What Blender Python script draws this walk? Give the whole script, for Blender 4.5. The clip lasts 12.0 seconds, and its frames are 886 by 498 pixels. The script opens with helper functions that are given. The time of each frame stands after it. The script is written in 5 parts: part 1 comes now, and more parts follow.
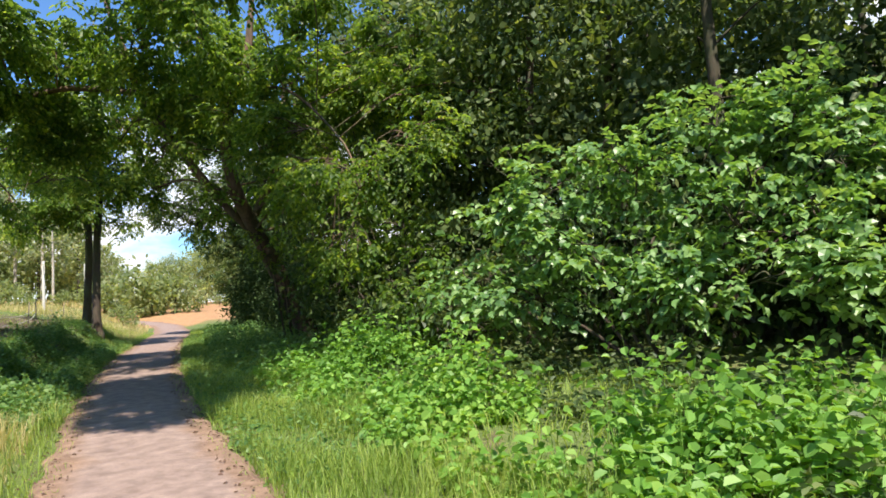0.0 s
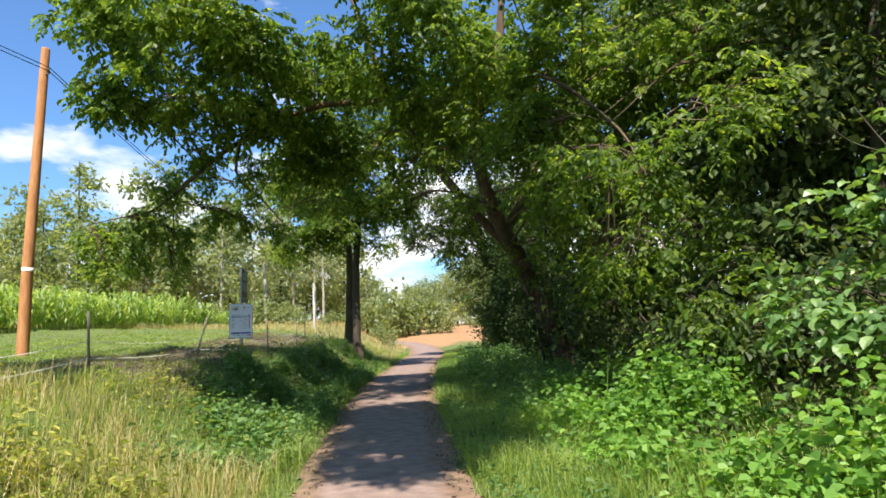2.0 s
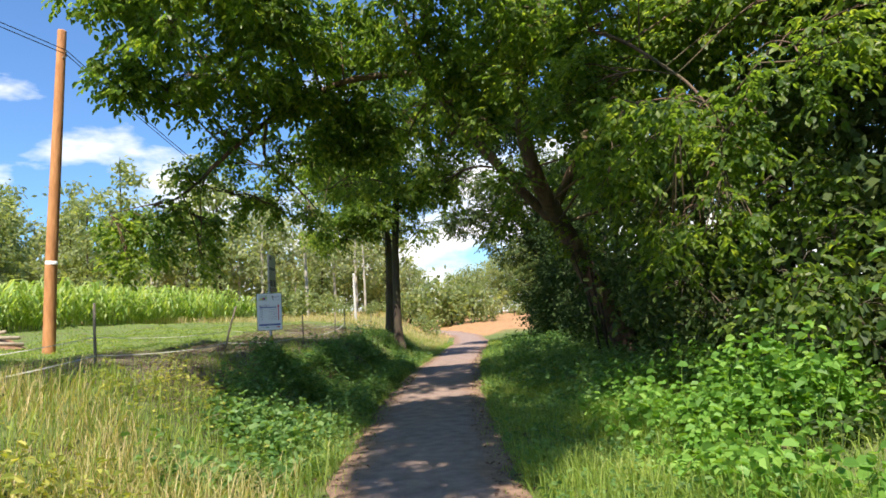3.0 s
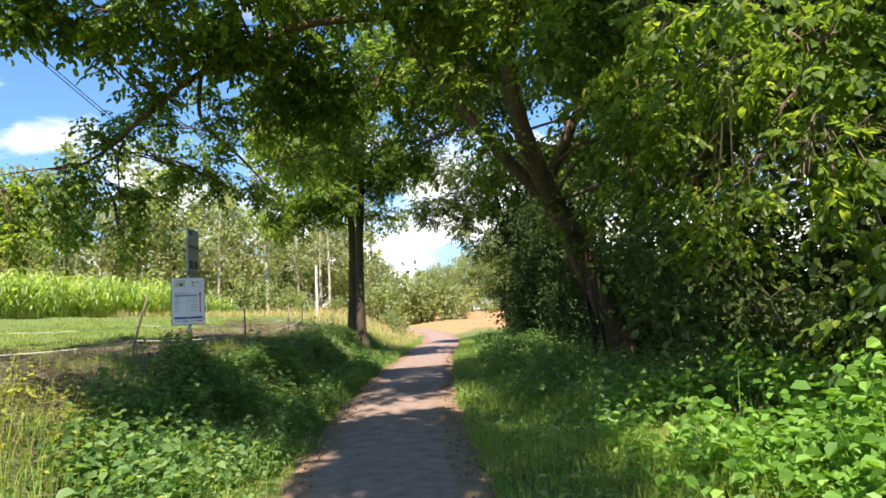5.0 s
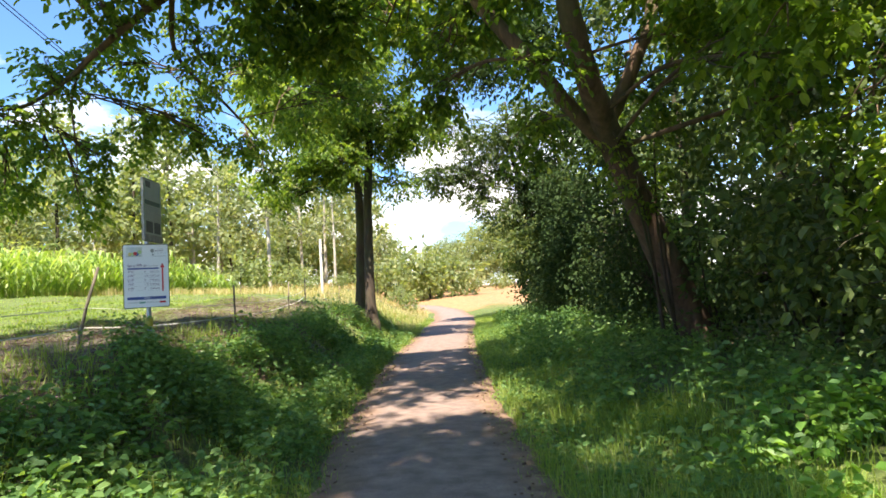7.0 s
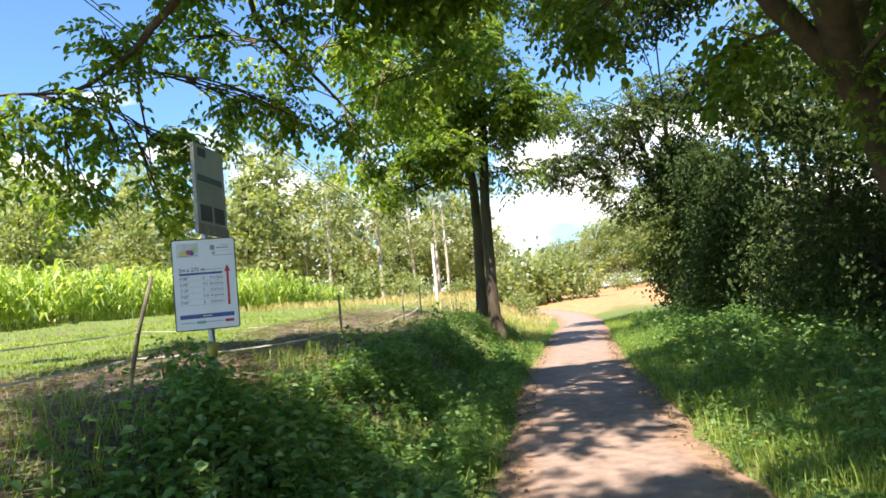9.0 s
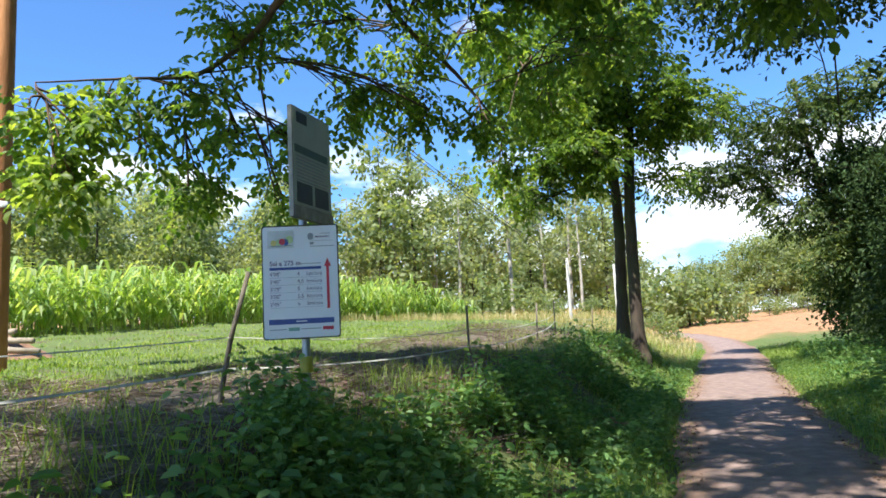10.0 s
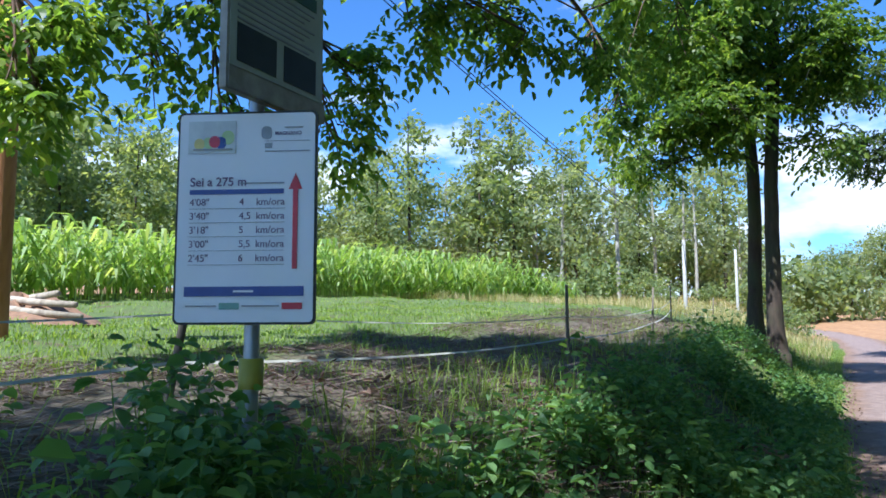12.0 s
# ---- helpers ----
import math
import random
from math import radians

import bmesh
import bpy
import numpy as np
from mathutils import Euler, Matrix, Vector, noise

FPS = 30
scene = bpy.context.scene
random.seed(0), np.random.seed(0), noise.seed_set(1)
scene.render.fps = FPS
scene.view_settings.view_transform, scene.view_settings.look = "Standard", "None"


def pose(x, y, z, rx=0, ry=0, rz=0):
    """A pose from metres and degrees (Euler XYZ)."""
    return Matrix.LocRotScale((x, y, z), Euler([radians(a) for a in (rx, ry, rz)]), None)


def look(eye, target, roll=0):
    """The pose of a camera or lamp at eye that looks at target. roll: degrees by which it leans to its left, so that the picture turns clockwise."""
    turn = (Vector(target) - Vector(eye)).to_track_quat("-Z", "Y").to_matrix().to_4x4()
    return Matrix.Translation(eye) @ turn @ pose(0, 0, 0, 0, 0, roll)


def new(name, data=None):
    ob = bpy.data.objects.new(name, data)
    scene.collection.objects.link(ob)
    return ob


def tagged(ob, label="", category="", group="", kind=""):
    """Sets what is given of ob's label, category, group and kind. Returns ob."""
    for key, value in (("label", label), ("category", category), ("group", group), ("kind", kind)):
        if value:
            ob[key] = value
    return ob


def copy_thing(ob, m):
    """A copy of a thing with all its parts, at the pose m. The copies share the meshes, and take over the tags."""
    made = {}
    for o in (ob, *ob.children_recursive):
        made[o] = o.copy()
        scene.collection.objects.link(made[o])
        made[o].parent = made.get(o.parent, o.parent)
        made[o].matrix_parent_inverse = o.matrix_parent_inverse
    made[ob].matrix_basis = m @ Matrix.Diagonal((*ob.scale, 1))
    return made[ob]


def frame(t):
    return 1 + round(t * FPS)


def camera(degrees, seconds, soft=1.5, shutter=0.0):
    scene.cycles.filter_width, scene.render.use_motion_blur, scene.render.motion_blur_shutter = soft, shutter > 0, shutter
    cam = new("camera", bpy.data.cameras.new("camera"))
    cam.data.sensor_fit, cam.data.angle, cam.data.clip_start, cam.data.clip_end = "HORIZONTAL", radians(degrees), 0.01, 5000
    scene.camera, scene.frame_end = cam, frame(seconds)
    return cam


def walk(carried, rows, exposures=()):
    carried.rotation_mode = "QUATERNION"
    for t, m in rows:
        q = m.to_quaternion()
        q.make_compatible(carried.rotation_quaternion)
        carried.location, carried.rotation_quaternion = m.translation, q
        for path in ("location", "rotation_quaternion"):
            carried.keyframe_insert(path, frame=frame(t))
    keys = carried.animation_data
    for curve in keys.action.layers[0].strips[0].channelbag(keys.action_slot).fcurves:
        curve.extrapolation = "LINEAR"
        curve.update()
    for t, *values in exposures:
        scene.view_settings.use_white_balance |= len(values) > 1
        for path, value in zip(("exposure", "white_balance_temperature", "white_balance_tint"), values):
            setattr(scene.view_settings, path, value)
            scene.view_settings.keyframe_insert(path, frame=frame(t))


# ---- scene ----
cam = camera(65.7, 12.0, soft=1.65)
METRES, EYE, TILT, LEAN, TURN = 16.0, 1.62, -2.4, 0.0, -22.1
ROWS = [
    (0.0, 0.0, 0.0, 0.0, 0.32, 6.26, 2.93),
    (0.5, -0.0142, 0.0431, 0.002, 7.14, 8.2, 1.59),
    (1.0, -0.0294, 0.083, 0.0017, 16.49, 8.19, -0.88),
    (1.5, -0.045, 0.123, 0.0029, 16.95, 8.18, 1.09),
    (2.0, -0.0605, 0.1587, 0.007, 20.43, 8.92, 1.53),
    (2.5, -0.079, 0.1966, 0.0081, 23.38, 8.89, 2.28),
    (3.0, -0.0922, 0.2366, 0.0083, 24.09, 8.15, 2.57),
    (5.0, -0.1613, 0.3966, 0.0116, 21.51, 7.87, 2.07),
    (5.5, -0.1818, 0.4331, 0.0131, 20.92, 6.7, 2.55),
    (6.0, -0.204, 0.4713, 0.0149, 20.29, 5.98, 2.8),
    (6.5, -0.2267, 0.5075, 0.0178, 21.22, 5.85, 2.52),
    (8.5, -0.3242, 0.6536, 0.0275, 25.93, 6.41, 4.46),
    (9.0, -0.3512, 0.6875, 0.0277, 31.26, 6.95, 4.37),
    (9.5, -0.3776, 0.7216, 0.0297, 36.77, 8.3, 3.32),
    (10.0, -0.4042, 0.7533, 0.0304, 41.82, 8.78, 1.4),
    (10.5, -0.4298, 0.7871, 0.0317, 43.62, 7.82, 0.11),
    (11.0, -0.4501, 0.8151, 0.0357, 47.43, 7.59, -0.57),
    (11.5, -0.4733, 0.8387, 0.0361, 49.4, 7.35, -0.21),
    (12.0, -0.4906, 0.8594, 0.0371, 50.03, 7.15, -1.59),
]
walk(cam, [(t, pose(0, 0, EYE, TILT, LEAN, TURN) @ pose(METRES * x, METRES * y, METRES * z, 90 + pitch, roll, yaw)) for t, x, y, z, yaw, pitch, roll in ROWS],
     exposures=((0.0, 1.1, 6800, 10), (3.0, 1.08, 7000, 10), (5.5, 1.45, 7200, 11), (6.5, 1.6, 7200, 11), (8.5, 1.85, 7500, 11), (9.0, 1.65, 7300, 11), (9.5, 1.5, 6900, 10), (10.0, 1.27, 6300, 9), (10.5, 1.08, 5750, 9), (12.0, 1.05, 5400, 9)))

# ---- light ----
SUN_DIR = Vector((0.12, 0.62, -1.0)).normalized()
sun = new("sun", bpy.data.lights.new("sun", "SUN"))
sun.data.energy, sun.data.angle, sun.data.color = 5.0, radians(0.6), (1.0, 0.94, 0.84)
sun.matrix_world = look((2, -20, 40), Vector((2, -20, 40)) + SUN_DIR)


def make_world():
    w = bpy.data.worlds.new("sky")
    scene.world = w
    w.use_nodes = True
    n, l = w.node_tree.nodes, w.node_tree.links
    n.clear()
    out, bg, sky = n.new("ShaderNodeOutputWorld"), n.new("ShaderNodeBackground"), n.new("ShaderNodeTexSky")
    sky.sky_type, sky.sun_disc = "NISHITA", False
    sky.sun_elevation = math.asin(-SUN_DIR.z)
    sky.sun_rotation = math.atan2(-SUN_DIR.x, -SUN_DIR.y)
    sky.air_density, sky.dust_density, sky.ozone_density = 1.0, 0.6, 2.0
    bg.inputs["Strength"].default_value = 0.1
    # cumulus banks that thin out with height
    tc, mp, nz, ramp = n.new("ShaderNodeTexCoord"), n.new("ShaderNodeMapping"), n.new("ShaderNodeTexNoise"), n.new("ShaderNodeValToRGB")
    mp.inputs["Scale"].default_value = (1.0, 1.0, 2.6)
    nz.inputs["Scale"].default_value, nz.inputs["Detail"].default_value, nz.inputs["Roughness"].default_value = 4.2, 9.0, 0.55
    sep, low, mul = n.new("ShaderNodeSeparateXYZ"), n.new("ShaderNodeMapRange"), n.new("ShaderNodeMath")
    low.inputs["From Min"].default_value, low.inputs["From Max"].default_value = 0.04, 0.5
    low.inputs["To Min"].default_value, low.inputs["To Max"].default_value = 0.2, -0.12
    mul.operation = "ADD"
    ramp.color_ramp.elements[0].position, ramp.color_ramp.elements[1].position = 0.55, 0.67
    mix = n.new("ShaderNodeMix")
    mix.data_type = "RGBA"
    mix.inputs["B"].default_value = (6.2, 6.4, 6.7, 1)
    tint = n.new("ShaderNodeMix")
    tint.data_type, tint.blend_type = "RGBA", "MULTIPLY"
    tint.inputs["Factor"].default_value = 1.0
    tint.inputs["B"].default_value = (0.55, 0.82, 1.12, 1)
    l.new(tc.outputs["Generated"], mp.inputs["Vector"])
    l.new(mp.outputs["Vector"], nz.inputs["Vector"])
    l.new(tc.outputs["Generated"], sep.inputs["Vector"])
    l.new(sep.outputs["Z"], low.inputs["Value"])
    l.new(nz.outputs["Fac"], mul.inputs[0])
    l.new(low.outputs["Result"], mul.inputs[1])
    l.new(mul.outputs["Value"], ramp.inputs["Fac"])
    l.new(sky.outputs["Color"], tint.inputs["A"])
    l.new(tint.outputs["Result"], mix.inputs["A"])
    l.new(ramp.outputs["Color"], mix.inputs["Factor"])
    l.new(mix.outputs["Result"], bg.inputs["Color"])
    l.new(bg.outputs["Background"], out.inputs["Surface"])


make_world()


# ---- materials ----
def material(name, rough=0.8, metal=0.0):
    m = bpy.data.materials.new(name)
    m.use_nodes = True
    b = m.node_tree.nodes["Principled BSDF"]
    b.inputs["Roughness"].default_value, b.inputs["Metallic"].default_value = rough, metal
    return m, m.node_tree.nodes, m.node_tree.links, b


def ramp_node(n, stops):
    r = n.new("ShaderNodeValToRGB")
    while len(r.color_ramp.elements) < len(stops):
        r.color_ramp.elements.new(0.5)
    for e, (p, c) in zip(r.color_ramp.elements, stops):
        e.position, e.color = p, (*c, 1)
    return r


def noise_node(n, l, scale, detail=6.0, rough=0.6, stretch=(1, 1, 1)):
    tc, mp, t = n.new("ShaderNodeTexCoord"), n.new("ShaderNodeMapping"), n.new("ShaderNodeTexNoise")
    mp.inputs["Scale"].default_value = stretch
    t.inputs["Scale"].default_value, t.inputs["Detail"].default_value, t.inputs["Roughness"].default_value = scale, detail, rough
    l.new(tc.outputs["Object"], mp.inputs["Vector"])
    l.new(mp.outputs["Vector"], t.inputs["Vector"])
    return t


def mixed(n, l, a, b, fac, blend="MIX"):
    m = n.new("ShaderNodeMix")
    m.data_type, m.blend_type = "RGBA", blend
    for socket, v in (("A", a), ("B", b), ("Factor", fac)):
        if isinstance(v, (tuple, float, int)):
            m.inputs[socket].default_value = (*v, 1) if isinstance(v, tuple) else v
        else:
            l.new(v, m.inputs[socket])
    return m.outputs["Result"]


def bumped(n, l, b, height, strength, distance):
    k = n.new("ShaderNodeBump")
    k.inputs["Strength"].default_value, k.inputs["Distance"].default_value = strength, distance
    l.new(height, k.inputs["Height"])
    l.new(k.outputs["Normal"], b.inputs["Normal"])


def leaf_mat(name, stops, through_light=0.35, rough=0.45, gloss=0.22):
    """Leaf tissue: every leaf its own tone, patches of tone over the crown, light passing through."""
    m, n, l, b = material(name, rough)
    g = n.new("ShaderNodeNewGeometry")
    big = noise_node(n, l, 0.55, 3.0)
    add = n.new("ShaderNodeMath")
    add.operation = "MULTIPLY_ADD"
    add.inputs[1].default_value = 0.62
    r = ramp_node(n, [(p, (c[0] * 1.05, c[1], c[2] * 1.35)) for p, c in stops])
    sc = n.new("ShaderNodeMath")
    sc.operation = "MULTIPLY_ADD"
    sc.inputs[1].default_value, sc.inputs[2].default_value = 0.9, -0.26
    l.new(big.outputs["Fac"], sc.inputs[0])
    l.new(g.outputs["Random Per Island"], add.inputs[0])
    l.new(sc.outputs["Value"], add.inputs[2])
    l.new(add.outputs["Value"], r.inputs["Fac"])
    l.new(r.outputs["Color"], b.inputs["Base Color"])
    b.inputs["Specular IOR Level"].default_value = gloss
    tr, mx = n.new("ShaderNodeBsdfTranslucent"), n.new("ShaderNodeMixShader")
    l.new(mixed(n, l, r.outputs["Color"], (2.4, 2.25, 0.85), 1.0, "MULTIPLY"), tr.inputs["Color"])
    mx.inputs["Fac"].default_value = through_light
    l.new(b.outputs["BSDF"], mx.inputs[1])
    l.new(tr.outputs["BSDF"], mx.inputs[2])
    l.new(mx.outputs["Shader"], n["Material Output"].inputs["Surface"])
    return m


def bark_mat(name, dark, light, moss=0.0):
    m, n, l, b = material(name, 0.9)
    t = noise_node(n, l, 7.0, 8.0, 0.65, (1, 1, 0.22))
    big = noise_node(n, l, 0.9, 3.0)
    c = ramp_node(n, ((0.3, dark), (0.72, light)))
    l.new(t.outputs["Fac"], c.inputs["Fac"])
    f = ramp_node(n, ((0.45, (0, 0, 0)), (0.65, (moss, moss, moss))))
    l.new(big.outputs["Fac"], f.inputs["Fac"])
    l.new(mixed(n, l, c.outputs["Color"], (0.05, 0.07, 0.025), f.outputs["Color"]), b.inputs["Base Color"])
    bumped(n, l, b, t.outputs["Fac"], 0.8, 0.03)
    return m


def plain_mat(name, colour, rough=0.5, metal=0.0, dirt=0.25, scale=9.0):
    m, n, l, b = material(name, rough, metal)
    t = noise_node(n, l, scale, 7.0)
    r = ramp_node(n, ((0.35, tuple(c * (1 - dirt) for c in colour)), (0.65, colour)))
    l.new(t.outputs["Fac"], r.inputs["Fac"])
    l.new(r.outputs["Color"], b.inputs["Base Color"])
    return m


LEAF_WALNUT = leaf_mat("walnut_leaf", ((0.0, (0.034, 0.074, 0.016)), (0.55, (0.092, 0.165, 0.027)), (1.0, (0.27, 0.34, 0.06))), 0.58, 0.42, 0.3)
LEAF_FOREST = leaf_mat("forest_leaf", ((0.0, (0.026, 0.05, 0.016)), (0.5, (0.058, 0.1, 0.027)), (1.0, (0.18, 0.225, 0.065))), 0.38)
LEAF_HAZEL = leaf_mat("hazel_leaf", ((0.0, (0.04, 0.1, 0.025)), (0.5, (0.11, 0.22, 0.05)), (1.0, (0.24, 0.36, 0.1))), 0.35, 0.4, 0.5)
# dark ivy tone; also paints deep shade into leaves that are not ivy
LEAF_IVY_SHADE = leaf_mat("ivy_and_shade_leaf", ((0.0, (0.020, 0.042, 0.012)), (0.6, (0.042, 0.077, 0.020)), (1.0, (0.06, 0.095, 0.028))), 0.15, 0.6, 0.1)
LEAF_BRAMBLE = leaf_mat("bramble_leaf", ((0.0, (0.061, 0.149, 0.023)), (0.5, (0.128, 0.270, 0.039)), (1.0, (0.243, 0.378, 0.068))))
LEAF_NETTLE = leaf_mat("nettle_leaf", ((0.0, (0.045, 0.11, 0.03)), (0.5, (0.1, 0.2, 0.05)), (1.0, (0.22, 0.33, 0.09))), 0.38)
LEAF_FAR = leaf_mat("far_tree_leaf", ((0.0, (0.08, 0.125, 0.045)), (0.5, (0.165, 0.22, 0.078)), (1.0, (0.31, 0.34, 0.14))), 0.45)
LEAF_FAR_PALE = leaf_mat("birch_leaf", ((0.0, (0.1, 0.14, 0.06)), (0.5, (0.19, 0.24, 0.105)), (1.0, (0.29, 0.32, 0.16))), 0.45)
LEAF_CORN = leaf_mat("maize_leaf", ((0.0, (0.09, 0.17, 0.03)), (0.5, (0.21, 0.32, 0.07)), (1.0, (0.46, 0.52, 0.22))), 0.42)
GRASS = leaf_mat("grass_blade", ((0.0, (0.078, 0.143, 0.019)), (0.5, (0.169, 0.260, 0.042)), (0.85, (0.286, 0.351, 0.075)), (1.0, (0.520, 0.455, 0.226))), 0.4)
LEAF_WEED = leaf_mat("yellowing_weed_leaf", ((0.0, (0.1, 0.15, 0.02)), (0.5, (0.24, 0.28, 0.045)), (1.0, (0.45, 0.42, 0.1))), 0.35)
GRASS_DRY = leaf_mat("dry_grass_blade", ((0.0, (0.196, 0.241, 0.049)), (0.5, (0.368, 0.333, 0.117)), (1.0, (0.575, 0.460, 0.249))), 0.3)
LITTER = leaf_mat("dead_leaf", ((0.0, (0.055, 0.034, 0.02)), (0.5, (0.13, 0.085, 0.048)), (1.0, (0.24, 0.165, 0.09))), 0.05, 0.8)
HAY = leaf_mat("cut_straw", ((0.0, (0.075, 0.055, 0.036)), (0.5, (0.16, 0.125, 0.08)), (1.0, (0.32, 0.27, 0.17))), 0.1, 0.8)
BARK = bark_mat("dark_bark", (0.018, 0.013, 0.01), (0.085, 0.06, 0.042), 0.6)
BARK_WARM = bark_mat("warm_bark", (0.035, 0.021, 0.014), (0.19, 0.115, 0.078), 0.5)
BARK_PALE = bark_mat("pale_bark", (0.16, 0.14, 0.11), (0.5, 0.47, 0.4))
POLE_WOOD = bark_mat("treated_pole_wood", (0.32, 0.13, 0.05), (0.55, 0.26, 0.11))
STAKE_WOOD = bark_mat("weathered_stake_wood", (0.09, 0.075, 0.055), (0.24, 0.2, 0.15))
DEAD_WOOD = bark_mat("bare_dead_wood", (0.2, 0.16, 0.12), (0.5, 0.42, 0.32))
CONCRETE = plain_mat("pale_concrete", (0.42, 0.41, 0.37), 0.85)
STEEL = plain_mat("galvanised_steel", (0.42, 0.44, 0.45), 0.45, 0.7)
WHITE_SHEET = plain_mat("white_enamel_sheet", (0.78, 0.79, 0.82), 0.35, 0, 0.06, 3.0)
BOARD_FACE = plain_mat("faded_board_print", (0.42, 0.45, 0.38), 0.45, 0, 0.2, 4.0)
BOARD_WOOD = plain_mat("weathered_board_wood", (0.38, 0.36, 0.32), 0.8, 0, 0.35, 12.0)
DARK_PRINT = plain_mat("dark_photo_print", (0.025, 0.03, 0.028), 0.4, 0, 0.5, 6.0)
GREEN_PRINT = plain_mat("dark_green_print", (0.05, 0.1, 0.07), 0.4)
BLUE_PRINT = plain_mat("blue_print", (0.035, 0.08, 0.32), 0.4)
RED_PRINT = plain_mat("red_print", (0.62, 0.03, 0.06), 0.4)
TEXT_PRINT = plain_mat("violet_text_print", (0.17, 0.1, 0.2), 0.4)
GREY_PRINT = plain_mat("grey_print", (0.3, 0.31, 0.33), 0.4)
TEAL_PRINT = plain_mat("teal_print", (0.22, 0.42, 0.36), 0.4)
YELLOW_PRINT = plain_mat("yellow_print", (0.75, 0.62, 0.2), 0.4)
LIME_PRINT = plain_mat("lime_print", (0.5, 0.66, 0.3), 0.4)
CABLE = plain_mat("black_cable", (0.03, 0.03, 0.03), 0.6)
TAPE = plain_mat("pale_fence_tape", (0.42, 0.41, 0.36), 0.7)
YELLOW = plain_mat("yellow_plastic", (0.4, 0.34, 0.03), 0.5)


def ground_mat():
    """Soil and turf; turns to sandy stubble over the far field."""
    m, n, l, b = material("soil_and_turf", 0.95)
    fine, mid, big = noise_node(n, l, 22.0, 8.0), noise_node(n, l, 2.2, 6.0), noise_node(n, l, 0.35, 4.0)
    soil = ramp_node(n, ((0.3, (0.05, 0.034, 0.02)), (0.7, (0.15, 0.1, 0.06))))
    turf = ramp_node(n, ((0.3, (0.05, 0.085, 0.018)), (0.7, (0.14, 0.18, 0.045))))
    l.new(fine.outputs["Fac"], soil.inputs["Fac"])
    l.new(fine.outputs["Fac"], turf.inputs["Fac"])
    f = ramp_node(n, ((0.28, (0, 0, 0)), (0.46, (1, 1, 1))))
    l.new(mid.outputs["Fac"], f.inputs["Fac"])
    c = mixed(n, l, soil.outputs["Color"], turf.outputs["Color"], f.outputs["Color"])
    rake = n.new("ShaderNodeAttribute")
    rake.attribute_name = "raked"
    chaff = ramp_node(n, ((0.3, (0.05, 0.04, 0.028)), (0.5, (0.11, 0.09, 0.06)), (0.7, (0.2, 0.17, 0.115))))
    l.new(fine.outputs["Fac"], chaff.inputs["Fac"])
    c = mixed(n, l, c, chaff.outputs["Color"], rake.outputs["Fac"])
    stub = ramp_node(n, ((0.3, (0.25, 0.13, 0.06)), (0.7, (0.41, 0.235, 0.115))))
    l.new(mid.outputs["Fac"], stub.inputs["Fac"])
    tc, sep, far = n.new("ShaderNodeTexCoord"), n.new("ShaderNodeSeparateXYZ"), n.new("ShaderNodeMapRange")
    l.new(tc.outputs["Object"], sep.inputs["Vector"])
    wob = n.new("ShaderNodeMath")
    wob.operation = "MULTIPLY_ADD"
    wob.inputs[1].default_value = 9.0
    l.new(big.outputs["Fac"], wob.inputs[0])
    l.new(sep.outputs["Y"], wob.inputs[2])
    far.inputs["From Min"].default_value, far.inputs["From Max"].default_value = 60.0, 64.0
    l.new(wob.outputs["Value"], far.inputs["Value"])
    l.new(mixed(n, l, c, stub.outputs["Color"], far.outputs["Result"]), b.inputs["Base Color"])
    bumped(n, l, b, fine.outputs["Fac"], 0.7, 0.05)
    return m


def road_mat():
    """Worn lane: grey bound gravel in the middle, reddish dirt towards its edges."""
    m, n, l, b = material("worn_lane", 0.92)
    grit, mid, big = noise_node(n, l, 90.0, 4.0, 0.7), noise_node(n, l, 5.0, 7.0), noise_node(n, l, 0.8, 5.0)
    grey = ramp_node(n, ((0.3, (0.175, 0.122, 0.106)), (0.7, (0.33, 0.24, 0.208))))
    l.new(mid.outputs["Fac"], grey.inputs["Fac"])
    dirt = ramp_node(n, ((0.3, (0.15, 0.085, 0.055)), (0.7, (0.3, 0.19, 0.13))))
    l.new(mid.outputs["Fac"], dirt.inputs["Fac"])
    at = n.new("ShaderNodeAttribute")
    at.attribute_name = "edge"
    s = n.new("ShaderNodeMath")
    s.operation = "MULTIPLY_ADD"
    s.inputs[1].default_value = 0.9
    l.new(big.outputs["Fac"], s.inputs[0])
    l.new(at.outputs["Fac"], s.inputs[2])
    f = ramp_node(n, ((0.72, (0, 0, 0)), (1.0, (0.85, 0.85, 0.85))))
    l.new(s.outputs["Value"], f.inputs["Fac"])
    c = mixed(n, l, grey.outputs["Color"], dirt.outputs["Color"], f.outputs["Color"])
    sp = ramp_node(n, ((0.35, (0.55, 0.55, 0.55)), (0.6, (1.1, 1.1, 1.1))))
    l.new(grit.outputs["Fac"], sp.inputs["Fac"])
    c = mixed(n, l, c, sp.outputs["Color"], 0.8, "MULTIPLY")
    l.new(c, b.inputs["Base Color"])
    bumped(n, l, b, grit.outputs["Fac"], 0.6, 0.012)
    return m


GROUND, ROAD = ground_mat(), road_mat()

# ---- geometry helpers ----
rng = np.random.default_rng(7)


